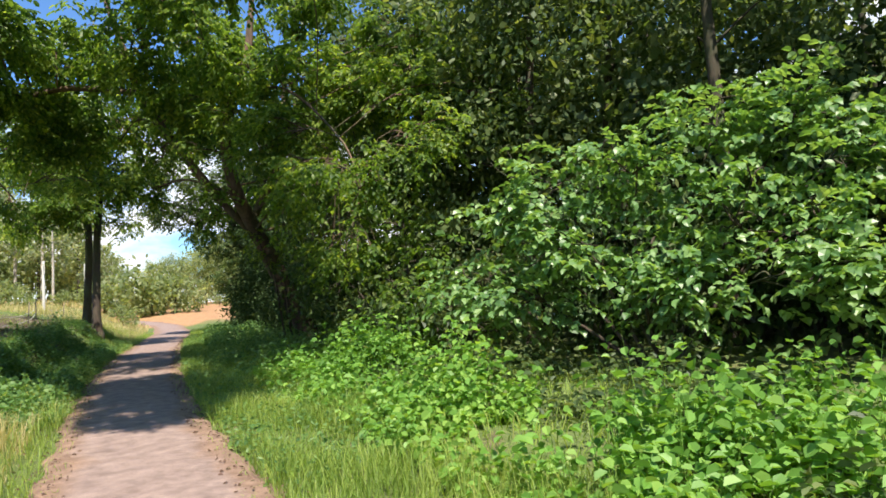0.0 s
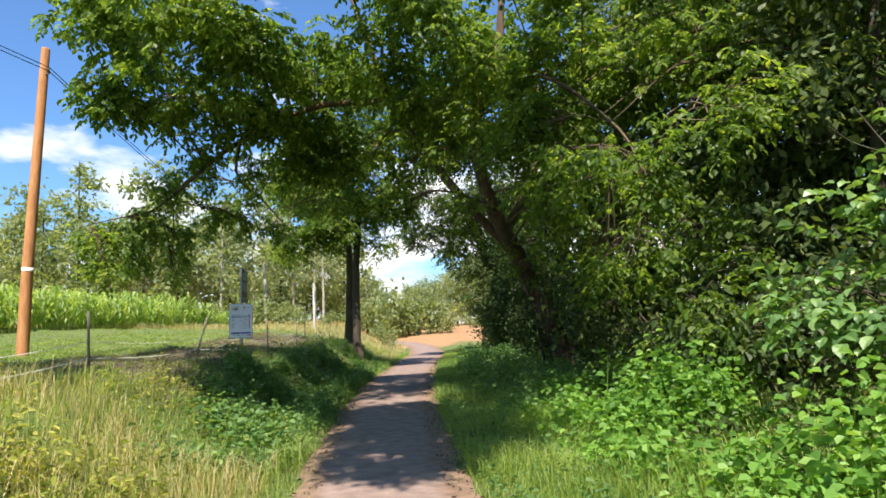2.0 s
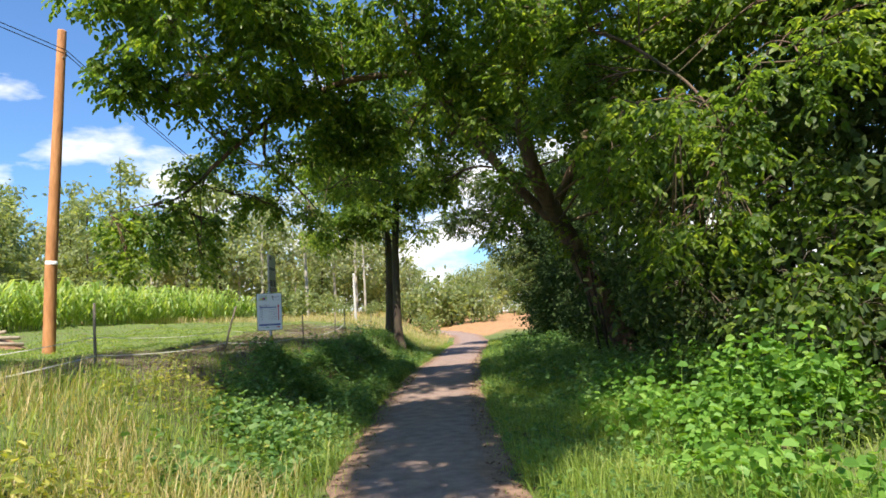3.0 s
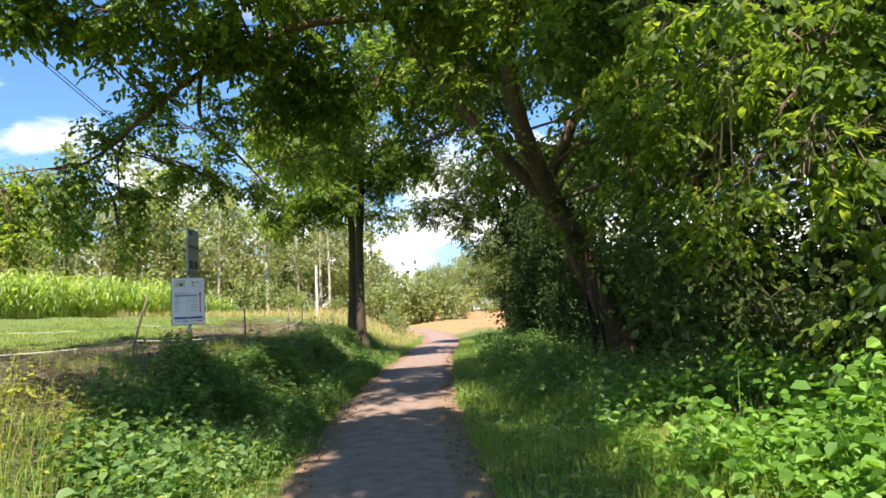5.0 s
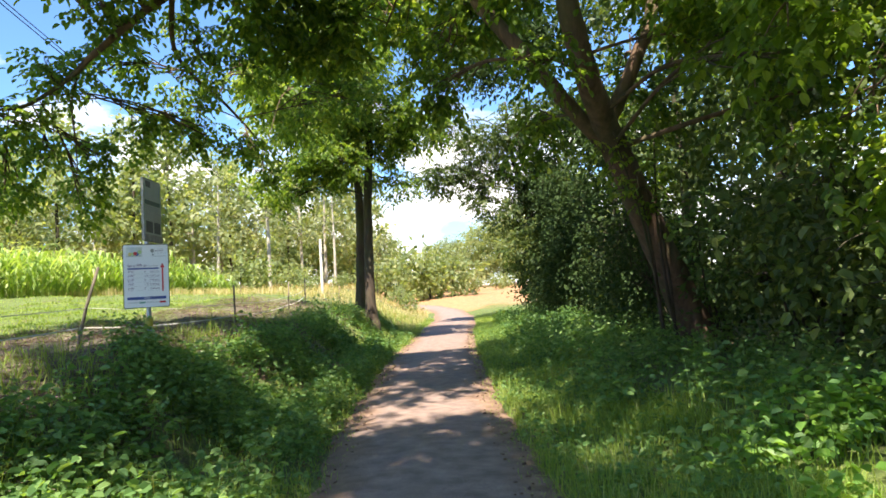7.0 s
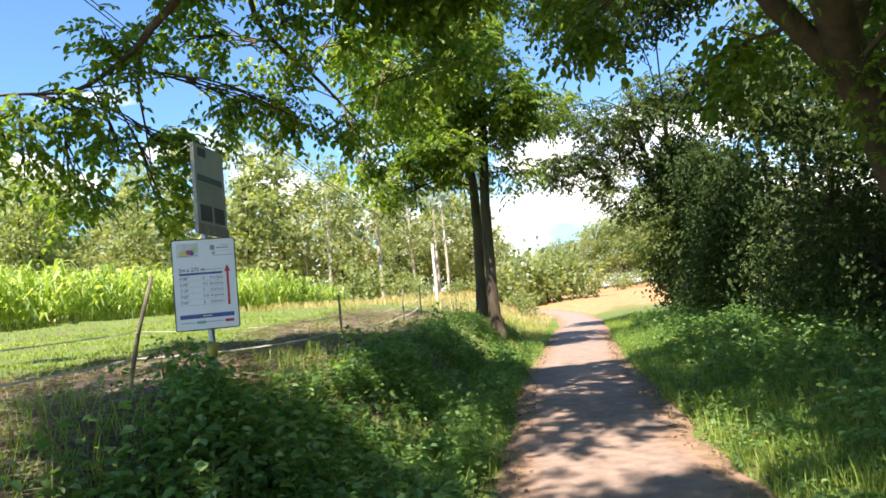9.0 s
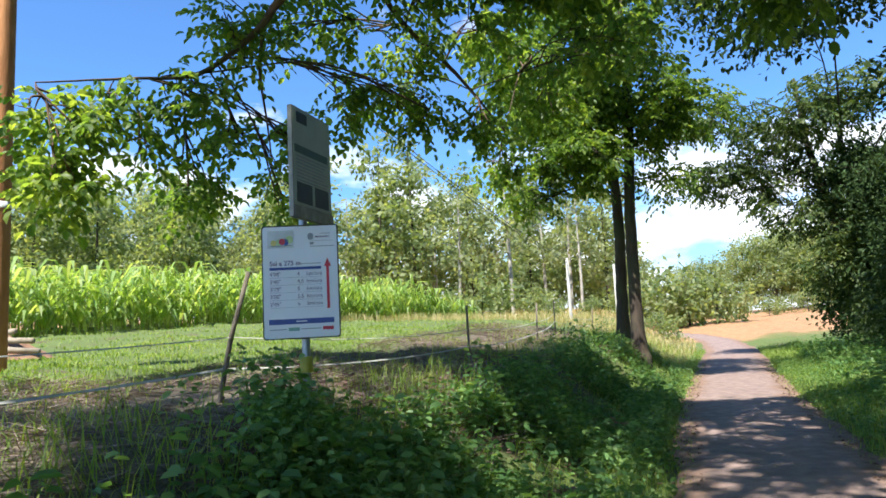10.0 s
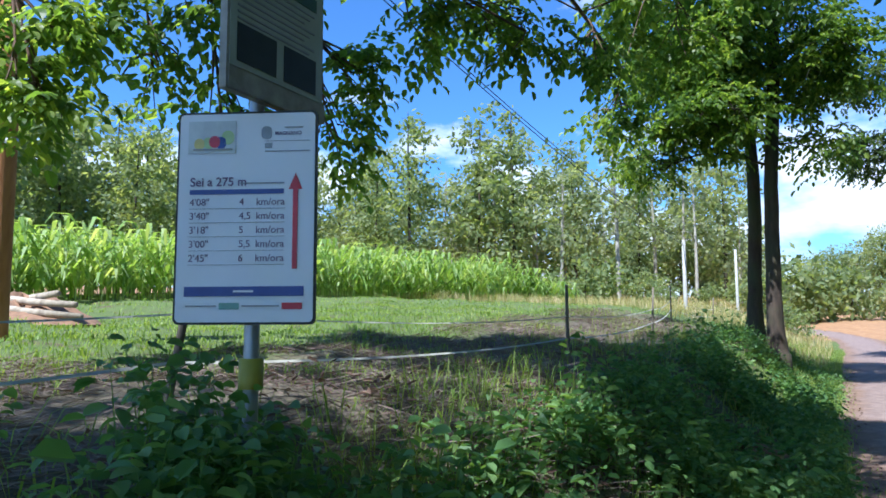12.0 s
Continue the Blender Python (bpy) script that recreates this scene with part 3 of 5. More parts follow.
def build_lane_trees():
    # the leaning tree whose crown roofs the lane
    tree("walnut_tree", "large leaning broadleaf tree with warm brown bark roofing the lane",
         [[(4.5, 22.05, 0.1, 0.5), (4.2, 21.9, 0.55, 0.34), (3.45, 21.3, 2.0, 0.27), (2.5, 20.3, 3.65, 0.22), (1.85, 19.3, 4.7, 0.18), (1.6, 19.0, 5.9, 0.16), (1.74, 19.0, 7.2, 0.14), (2.2, 19.0, 8.4, 0.12), (2.4, 19.0, 10.3, 0.06)],
          [(2.6, 20.4, 3.5, 0.13), (1.8, 19.9, 4.2, 0.12), (1.1, 19.6, 5.0, 0.115), (0.35, 19.8, 6.05, 0.11), (-0.55, 20.0, 7.55, 0.105), (-0.95, 20.5, 8.9, 0.09), (-1.6, 21.0, 11.0, 0.05)],
          [(2.3, 20.0, 4.0, 0.12), (2.8, 20.0, 5.0, 0.11), (3.2, 20.2, 6.0, 0.1), (3.5, 20.6, 8.8, 0.06)],
          [(-0.55, 20.0, 7.55, 0.09), (-2.6, 20.7, 7.7, 0.08), (-4.6, 20.7, 6.8, 0.07), (-5.8, 20.6, 5.85, 0.055), (-6.24, 20.6, 5.45, 0.042), (-6.8, 20.25, 4.9, 0.028), (-7.2, 19.5, 4.65, 0.015), (-7.5, 18.6, 4.35, 0.008)],
          [(-4.6, 20.7, 6.8, 0.05), (-5.0, 22.0, 6.2, 0.04), (-4.6, 23.6, 5.7, 0.03), (-4.3, 25.5, 5.2, 0.015)],
          [(1.74, 19.0, 7.2, 0.06), (2.8, 16.8, 6.9, 0.04), (3.6, 14.6, 5.2, 0.025), (3.6, 13.0, 3.9, 0.012)]],
         [(-7.1, 19, 9.2, 1.22, 1.34, 1.2), (-7.1, 19, 7.9, 1.04, 1.1, 0.96), (-5.1, 18, 8.7, 1.59, 1.59, 1.2), (-5.7, 20, 7.9, 1.34, 1.46, 0.96), (-5.7, 20.5, 6.7, 0.7, 0.8, 0.6), (-3.6, 18, 8.7, 1.71, 1.71, 1.32),
          (-4.2, 21, 7.7, 1.46, 1.46, 1.08), (-4.5, 22, 6.1, 0.8, 0.9, 0.7, 0.6), (-2.6, 21, 8.9, 1.71, 1.71, 1.32), (-2.8, 22.5, 7.1, 1.46, 1.46, 1.08), (-2.4, 24, 5.9, 1, 1, 0.7), (0, 19, 9, 1.95, 1.95, 1.44),
          (-1.2, 22.5, 6.7, 1, 1, 0.7), (0, 22, 6.2, 0.8, 0.9, 0.6), (-0.3, 21, 5, 0.3, 0.35, 0.5, 0.7), (0.6, 23, 8, 1.95, 1.95, 1.44), (1.5, 18, 7.9, 1.46, 1.59, 1.2), (2.7, 17, 5.7, 1, 1.1, 0.9), (2.95, 16, 3.7, 0.7, 0.8, 0.6),
          (4.4, 15, 4.5, 1.1, 1.2, 1, 0.8), (5.6, 15, 6.3, 1.3, 1.3, 1.2), (3.7, 13.5, 2.7, 0.7, 0.7, 0.6, 0.8), (3.4, 17, 7.3, 1.59, 1.71, 1.32), (6.8, 14, 6.5, 1.2, 1.2, 1.1), (2.6, 13.5, 4.4, 0.8, 0.8, 0.6, 0.8), (3.4, 12.5, 3.7, 0.8, 0.8, 0.6, 0.8),
          (3.3, 12.3, 2.5, 0.55, 0.5, 0.45, 0.8), (4.6, 12.6, 4.8, 0.9, 0.9, 0.8, 0.8), (2.7, 15, 3.9, 0.7, 0.8, 0.6, 0.8), (3.5, 15.3, 2.7, 0.7, 0.8, 0.6, 0.8), (2.4, 16, 5.4, 0.9, 1, 0.8), (3.4, 17.5, 4.2, 0.8, 0.9, 0.8), (4, 19, 5.8, 1.1, 1.2, 1.1),
          (4.6, 20.5, 7.6, 1.59, 1.59, 1.44), (2, 21.8, 9.2, 1.95, 1.95, 1.44), (0.95, 18.5, 4.6, 0.5, 0.45, 0.4, 0.8), (0.8, 18.4, 5.6, 0.7, 0.7, 0.6, 0.7), (0.3, 18.6, 6.9, 0.9, 0.9, 0.8, 0.8), (1.6, 17.8, 6.4, 0.7, 0.6, 0.6, 0.6), (2.9, 18.6, 4.9, 0.6, 0.6, 0.6, 0.7), (1.2, 20.6, 4.2, 0.5, 0.5, 0.5, 0.7), (3.6, 22.8, 5.2, 0.9, 1, 1),
          (-7.35, 18.7, 4.05, 0.42, 0.42, 0.32, 0.19), (-7.4, 19.5, 4.3, 0.42, 0.45, 0.32, 0.19), (-7.45, 20, 3.85, 0.45, 0.5, 0.3, 0.19), (-7, 20.3, 4.65, 0.42, 0.42, 0.36, 0.21), (-7.6, 21, 3.65, 0.42, 0.45, 0.28, 0.19),
          (-7.15, 18.7, 3.4, 0.26, 0.28, 0.28, 0.14), (-7, 21.3, 4.3, 0.4, 0.45, 0.4, 0.21), (-6.6, 20.6, 5.5, 0.38, 0.4, 0.35, 0.21), (-6.8, 22, 3.7, 0.26, 0.3, 0.36, 0.17), (-6.05, 22, 6.1, 0.65, 0.7, 0.5, 0.78), (-5.5, 22.5, 6.1, 0.65, 0.7, 0.55, 0.78),
          (-5.6, 22.4, 5.15, 0.5, 0.5, 0.4, 0.84), (-5.2, 23, 5.6, 0.65, 0.7, 0.5, 0.78), (-4.85, 23, 4.95, 0.42, 0.5, 0.36, 0.84), (-4.6, 24, 6.5, 0.9, 0.9, 0.7, 0.72), (-4.3, 24, 4.85, 0.5, 0.55, 0.4, 0.78), (-4.4, 26, 4.6, 0.5, 0.6, 0.42, 0.6), (-3.9, 27, 7.1, 1.22, 1.34, 1.08), (-6.6, 22.2, 4.5, 0.3, 0.3, 0.3, 0.15),
          # the last four lobes hang out of view, added to shade lane, bank and verge
          (4.2, 20.5, 10.4, 2, 2, 1.5, 0.6), (6.4, 19, 9.6, 2, 2, 1.5, 0.6), (5.4, 17, 8.4, 1.6, 1.6, 1.3, 0.7), (7.6, 16.6, 7.8, 1.5, 1.5, 1.4, 0.7), (1, 14.5, 9.4, 2.2, 2.2, 1.1, 0.9), (-2, 15.5, 10, 2.2, 2.2, 1.1, 0.85), (-4.6, 15.4, 10.2, 2, 2, 1, 0.4), (1.8, 12.6, 8.8, 1.8, 1.8, 1, 0.8)],
         BARK_WARM, LEAF_WALNUT, density=2.4, per=6, size=0.118, split=(6, 0.54), ratio=0.6, spray=(3, 0.36, 0.75, True),
         bare=([(2.5, 20.2, 3.7, 0.05), (3.5, 19.5, 3.9, 0.04), (4.2, 19.1, 4.02, 0.03), (4.6, 18.9, 4.06, 0.022), (5.1, 18.7, 4.1, 0.01)],
               [(4.3, 19.05, 4.03, 0.02), (4.4, 18.95, 4.2, 0.014), (4.6, 18.9, 4.32, 0.006)], [(4.5, 18.95, 4.04, 0.018), (4.42, 18.9, 4.22, 0.012), (4.3, 18.9, 4.34, 0.005)],
               [(-6.2, 20.7, 5.45, 0.022), (-6.42, 20.95, 5.1, 0.019), (-6.55, 21.3, 4.5, 0.014), (-6.7, 21.6, 4.0, 0.009), (-6.95, 21.8, 3.6, 0.005)]))
    # unseen tall tree in the field, added so its boughs shade the bank and the lane
    z = gz(-10.8, 5.5)
    tree("unseen_shade_tree", "unseen tall broadleaf tree added to cast shade over the bank and lane",
         [[(-10.8, 5.5, z - 0.2, 0.4), (-10.6, 5.6, z + 3, 0.3), (-9.8, 6.5, 8.0, 0.24), (-8.0, 8.0, 10.2, 0.14), (-4.0, 8.2, 10.6, 0.09), (0.3, 7.6, 10.5, 0.05)]],
         [(-8.5, 9.5, 11.0, 2.2, 2.2, 1.0), (-6.4, 11.8, 10.6, 2.0, 2.0, 1.0, 0.5), (-4.0, 10.2, 10.5, 2.0, 2.0, 1.2, 1.3), (-0.9, 6.4, 10.4, 2.0, 1.9, 1.1, 2.4), (-1.2, 9.4, 10.4, 2.2, 2.2, 1.1, 1.7), (-4.7, 9.0, 10.3, 1.1, 0.9, 0.9, 1.6), (-1.6, 8.0, 10.8, 1.4, 1.4, 0.8, 1.4), (-4.4, 12.7, 10.0, 1.8, 1.8, 1.1, 1.1), (0.9, 10.4, 9.4, 1.4, 1.6, 0.9),
          (-11.5, 5.0, 11.5, 3.0, 3.0, 2.0, 0.7), (-9.0, 5.5, 12.5, 2.6, 2.6, 1.8, 0.7)],
         BARK_WARM, LEAF_WALNUT, density=1.25, per=7, size=0.17, split=(6, 0.52), ratio=0.58, branchlets=False, spray=(3, 0.42, 0.7))
    # twin-stemmed tree on the bank
    tree("bank_tree", "slender dark tree with two stems on the grassy bank",
         [[(-2.72, 32.6, gz(-2.72, 32.6) - 0.1, 0.3), (-2.75, 32.6, 1.5, 0.18), (-2.7, 32.6, 4.5, 0.15), (-2.5, 32.8, 8.0, 0.13), (-2.5, 33, 11, 0.05)],
          [(-3.3, 34.2, gz(-3.3, 34.2) - 0.1, 0.3), (-3.25, 34.2, 1.9, 0.18), (-3.15, 34.2, 5.0, 0.15), (-3.3, 34.2, 9, 0.1)]],
         [(-3.2, 33, 9.0, 2.8, 2.6, 2.4), (-4.4, 32.2, 6.3, 1.7, 1.6, 1.4), (-1.4, 32.6, 7.4, 1.5, 1.6, 1.3), (-3.6, 31.2, 5.6, 1.1, 1.0, 1.0), (-4.2, 31.2, 7.4, 1.4, 1.3, 1.2), (-3.2, 31, 9.2, 1.6, 1.4, 1.4), (-1.9, 33, 5.6, 0.8, 0.9, 0.8), (-5.0, 32, 5.0, 0.8, 0.8, 0.7), (-2.8, 33.5, 12, 2.4, 2.4, 1.8), (-5.2, 33.5, 8.6, 1.6, 1.5, 1.4)],
         BARK, LEAF_WALNUT, density=2.7, per=6, size=0.14, split=(5, 0.56), ratio=0.56, spray=(3, 0.4, 0.7))
    # trees of the wood that lean over the lane further on
    tree("edge_tree", "broad dark tree at the edge of the wood with drooping boughs",
         [[(5.4, 44, 0.3, 0.3), (5.3, 44, 3, 0.22), (5.0, 44.2, 7, 0.14), (4.8, 44.4, 10, 0.05)]],
         [(5.2, 44, 4.6, 1.7, 2.2, 1.8), (5.0, 45.5, 2.2, 1.6, 2.0, 1.6), (5.3, 43, 1.8, 1.7, 2.0, 1.5), (5.6, 46, 5.6, 1.6, 2.0, 1.8), (5.0, 40.5, 3.0, 1.2, 1.6, 2.0), (5.4, 38.0, 2.4, 1.2, 1.6, 1.8), (5.3, 36.0, 4.6, 1.4, 1.8, 1.6), (4.9, 33.5, 2.4, 1.1, 1.5, 1.7), (5.0, 30.5, 2.8, 1.1, 1.5, 1.9), (5.2, 44, 7.4, 2.0, 2.2, 1.6), (5.2, 40, 6.4, 1.7, 2.0, 1.6), (4.8, 30.5, 6.4, 1.7, 2.2, 1.4), (2.6, 29.5, 8.8, 2.0, 2.2, 1.0), (1.0, 33.0, 9.8, 2.0, 2.2, 1.0)],
         BARK, LEAF_IVY_SHADE, density=1.8, per=42, spread=0.4, size=0.185, split=(4, 0.62))
    tree("edge_tree", "tall tree at the wood's end with boughs over the lane",
         [[(4.6, 43, 0.4, 0.3), (4.4, 43, 4, 0.2), (3.6, 43.4, 8, 0.12), (3.4, 43.6, 11, 0.05)]],
         [(2.6, 43.5, 8.0, 2.4, 2.2, 1.3), (0.3, 44.0, 7.4, 1.7, 1.6, 0.8), (4.4, 43, 4.2, 2.0, 2.4, 2.2), (3.6, 43, 9.8, 2.6, 2.6, 1.8), (1.6, 43, 6.6, 1.2, 1.3, 0.8), (3.0, 43, 5.6, 1.2, 1.4, 1.2), (0.6, 42.6, 9.6, 1.8, 1.8, 1.1)],
         BARK, LEAF_FOREST, density=1.7, per=6, size=0.16, split=(4, 0.58), ratio=0.56, spray=(3, 0.42, 0.7))


def build_wood():
    """The wood along the lane: trunks with crowns, and a dense understorey in front of them."""
    # the last four stand unseen behind the walk's start, added to shade the wood
    spots = [(10.6, 4.4), (9.4, 9.4), (7.5, 13.5), (6.6, 18.0), (9.5, 16.5), (7.0, 23.5), (6.4, 28.0), (9.8, 22.5), (9.8, 28.5), (6.8, 34.5), (7.8, 39.5), (10.6, 6.0), (11.5, 12.0), (9.6, -1.0), (12.5, 2.0), (13.5, 8.0), (14, 17), (13, 24), (12, 34), (16, 4), (16.5, 11), (17, 21), (15, 29), (11, 42), (17, -4), (14, 38), (11.5, -1.5), (10.2, 2.2), (8.6, 18.6), (10.8, 18.8), (11.8, 14.6), (9.4, 13.2), (15.4, 20.5), (13.2, 20.6), (19, 15.5), (21, 10), (20, 22), (23.5, 17.5), (17.5, 14), (22, 28), (26, 12), (20, 5.5), (24, 23), (8.2, -5.5), (11, -8), (14.5, -10), (9.0, -12)]
    for i, (x, y) in enumerate(spots):
        near = i < 8
        z, h = gz(x, y), rng.uniform(9, 12.5)
        lx, ly = rng.uniform(-0.7, 0.5), rng.uniform(-0.6, 0.6)
        st = [[(x, y, z - 0.1, 0.2), (x + lx * 0.2, y + ly * 0.2, z + 0.3 * h, 0.14), (x + lx, y + ly, z + 0.7 * h, 0.09), (x + lx * 1.3, y + ly * 1.3, z + h, 0.03)]]
        lb = []
        for k in range(8):
            a, rr = rng.uniform(0, 6.28), rng.uniform(0.6, 2.0)
            lb.append((x + rr * math.cos(a), y + rr * math.sin(a), z + h * (0.14 + 0.11 * k + rng.uniform(-0.04, 0.04)), rng.uniform(1.2, 2.0), rng.uniform(1.2, 2.0), rng.uniform(0.9, 1.5), 0.95 if k < 4 else 1.2))
        tree("wood_tree", "slim woodland tree with a dark leafy crown", st, lb, BARK, LEAF_FOREST, density=(0.8 if near else 0.42), per=(64 if near else 36), spread=0.42, size=(0.19 if near else 0.3), group="trees of the wood", branchlets=False, far=True, ratio=0.6, sides=7)


def shrub(label, x, y, lobes, leaf, density, per, size, stems=5, spread=0.32, droop=0.35, ratio=0.72, group="", bare=(), split=(1, 1.0), spray=None):
    z = gz(x, y)
    st = []
    for k in range(stems):
        lb = lobes[k % len(lobes)]
        st.append([(x + rng.normal(0, 0.12), y + rng.normal(0, 0.12), z - 0.05, 0.035), ((x + lb[0]) / 2 + rng.normal(0, 0.1), (y + lb[1]) / 2, (z + lb[2]) / 2 + 0.3, 0.022), (lb[0], lb[1], lb[2] + lb[5] * 0.6, 0.008)])
    return tree("shrub", label, st, lobes, BARK, leaf, density, per, spread, size, droop, category="shrub", group=group, ratio=ratio, sides=6, bare=bare, split=split, spray=spray)


def build_shrubs():
    shrub("big sunlit hazel bush with broad pale green leaves", 6.4, 8.0,
          [(4.4, 9.8, 1.75, 0.5, 0.6, 0.4), (4.9, 9.5, 2.6, 0.6, 0.7, 0.5), (5.5, 9.0, 3.2, 0.7, 0.8, 0.5), (5.3, 8.4, 2.2, 0.7, 0.8, 0.6), (6.4, 8.0, 3.3, 0.8, 0.9, 0.6), (7.4, 7.4, 3.7, 0.9, 0.9, 0.6), (8.4, 6.9, 3.9, 0.9, 1.0, 0.6),
           (8.1, 5.9, 3.1, 0.9, 0.9, 0.7), (7.6, 6.0, 2.2, 0.9, 0.9, 0.7), (6.2, 7.6, 2.1, 0.8, 0.9, 0.6), (4.9, 9.0, 1.4, 0.6, 0.7, 0.4), (6.8, 6.6, 2.6, 0.9, 0.9, 0.7), (5.8, 7.2, 1.4, 0.7, 0.8, 0.5), (6.9, 5.6, 1.5, 0.8, 0.8, 0.5)],
          LEAF_HAZEL, 2.7, 5, 0.135, stems=9, split=(5, 0.5), ratio=0.78, spray=(3, 0.5, 0.4, True),
          bare=([(6.1, 10.6, 3.2, 0.016), (6.3, 11.4, 3.8, 0.012), (6.25, 11.9, 4.5, 0.005)], [(6.3, 11.2, 3.6, 0.012), (6.0, 11.6, 3.9, 0.008), (5.8, 11.8, 4.2, 0.003)]))
    spots = [(5.2, 12.4, 2.0), (4.7, 15.3, 2.2), (5.3, 17.8, 2.6), (5.4, 20.4, 2.4), (4.9, 25.5, 2.3), (4.6, 34.5, 2.6), (4.4, 38.0, 2.2), (9.8, 7.6, 3.6), (7.6, 11.0, 3.6), (8.2, 1.0, 3.0), (6.6, 15.5, 3.4), (6.0, 20.5, 3.4), (6.4, 25.5, 3.2), (6.0, 30.0, 3.2), (10.6, 8.6, 5.0), (12.2, 10.4, 5.6), (13.0, 8.4, 5.6), (10.8, 11.4, 5.0), (14.5, 12.2, 6.4), (9.2, 10.2, 4.4), (15.5, 9.6, 6.4)]
    for x, y, h in spots:
        lb = [(x + rng.normal(0, 0.5), y + rng.normal(0, 0.6), gz(x, y) + h * f, rng.uniform(0.7, 1.1), rng.uniform(0.9, 1.3), h * 0.24) for f in (0.25, 0.5, 0.75, 0.45)]
        # shrubs deeper in take the darkest leaf colour, standing in for the wood's shade
        shrub("dark understorey shrub in the shade of the wood", x, y, lb, LEAF_IVY_SHADE if x > 7 else LEAF_FOREST, 3.6 if x < 9 else 1.8, 22, 0.13 if x < 9 else 0.2, stems=4, spread=0.36, group="understorey shrubs", ratio=0.6)
    shrub("ivy climbing the leaning trunk", 4.4, 21.7, [(4.3, 21.6, 0.9, 0.36, 0.36, 0.6), (4.2, 21.65, 1.9, 0.34, 0.34, 0.7), (4.25, 21.7, 2.7, 0.3, 0.3, 0.6), (3.2, 21.4, 3.4, 0.3, 0.3, 0.4)], LEAF_NETTLE, 7.0, 16, 0.08, stems=2, spread=0.14, ratio=0.9)
    shrub("leafy shoots sprouting from the leaning trunk", 3.5, 21.2, [(3.2, 20.7, 2.4, 0.4, 0.4, 0.4), (2.75, 20.2, 3.0, 0.45, 0.4, 0.4), (2.3, 19.7, 3.6, 0.4, 0.4, 0.4), (3.0, 20.0, 3.5, 0.4, 0.4, 0.4)], LEAF_WALNUT, 3.2, 4, 0.1, stems=4, ratio=0.58, spray=(3, 0.3, 0.6))
    shrub("sunlit leafy sapling at the front of the wood", 4.6, 13.4, [(4.0, 12.9, 2.0, 0.6, 0.6, 0.5), (4.5, 13.2, 3.0, 0.9, 0.7, 0.7), (3.9, 12.2, 1.6, 0.7, 0.6, 0.5), (4.6, 12.4, 2.2, 0.7, 0.6, 0.6)],
          LEAF_WALNUT, 2.6, 6, 0.118, stems=4, ratio=0.6, split=(4, 0.55), spray=(3, 0.36, 0.7))
    # ivy and bramble climbing about the leaning trunk
    lb = [(3.9, 23.6, 1.6, 0.8, 0.9, 1.4), (3.8, 24.6, 2.8, 1.0, 1.1, 1.7), (4.3, 26.2, 1.6, 1.0, 1.3, 1.5), (5.2, 22.0, 1.6, 0.7, 0.7, 1.2), (4.4, 28.0, 2.6, 1.0, 1.2, 2.0)]
    shrub("dense dark ivy thicket behind the leaning trunk", 4.4, 24.4, lb, LEAF_IVY_SHADE, 4.5, 22, 0.085, stems=4, spread=0.3, ratio=0.8)


build_lane_trees()
build_wood()
build_shrubs()


# ---- low growth ----
def herbs(name, label, x, y, height, leaf_size, per, mat, category="undergrowth", ratio=0.62, fine=False):
    """Leafy stems, each with whorls of leaves up its height."""
    n = len(x)
    g = Geo()
    p = on_land(x, y, -0.02)
    h = height * rng.uniform(0.45, 1.15, n)
    lean = rand_dirs(n, 0, 0.01) * (h * 0.22)[:, None]
    lean[:, 2] = 0
    top = p + lean + np.stack([h * 0, h * 0, h], 1)
    s = rand_dirs(n, 0, 0.01) * 0.006
    g.add(np.stack([p - s, p + s, top], 1), np.arange(n)[:, None] * 3 + np.array([[0, 1, 2]]))
    f = rng.uniform(0.3, 1.0, (n, per))
    at = (p[:, None] + (top - p)[:, None] * f[..., None]).reshape(-1, 3)
    m = len(at)
    d = rand_dirs(m, -0.65, 0.45)
    at = at + d * 0.03
    L = leaf_size * rng.uniform(0.55, 1.3, m)
    leaves(g, at + d * (L * rng.uniform(0.0, 0.8, m))[:, None], d, unit(rand_dirs(m, -0.2, 1) * 0.85 + np.array([[0, 0, 0.75]])), L, L * ratio, fine=fine)
    ob = geo_part(name, g, mat, smooth=fine)
    return tagged(ob, label, category, kind="stuff")


def turf(name, label, x, y, height, width, mat, lean=0.4):
    g = Geo()
    blades(g, on_land(x, y, -0.01), height, width, lean)
    return tagged(geo_part(name, g, mat, smooth=False), label, "grass", kind="stuff")


def scatter(n, y0, y1, offset0, offset1, left, power=1.0, clump=0.0):
    """Spots beside the lane: offset from its edge."""
    y = rng.uniform(y0, y1, n)
    o = offset0 + (offset1 - offset0) * rng.uniform(0, 1, n) ** power
    x = left_edge(y) - o if left else right_edge(y) + o
    if clump:
        keep = np.sin(x * 1.7 + 0.6 * np.sin(y * 1.1)) * np.sin(y * 1.45 + 0.5) + rng.normal(0, 0.3, n) > clump - 1
        x, y = x[keep], y[keep]
    return x, y


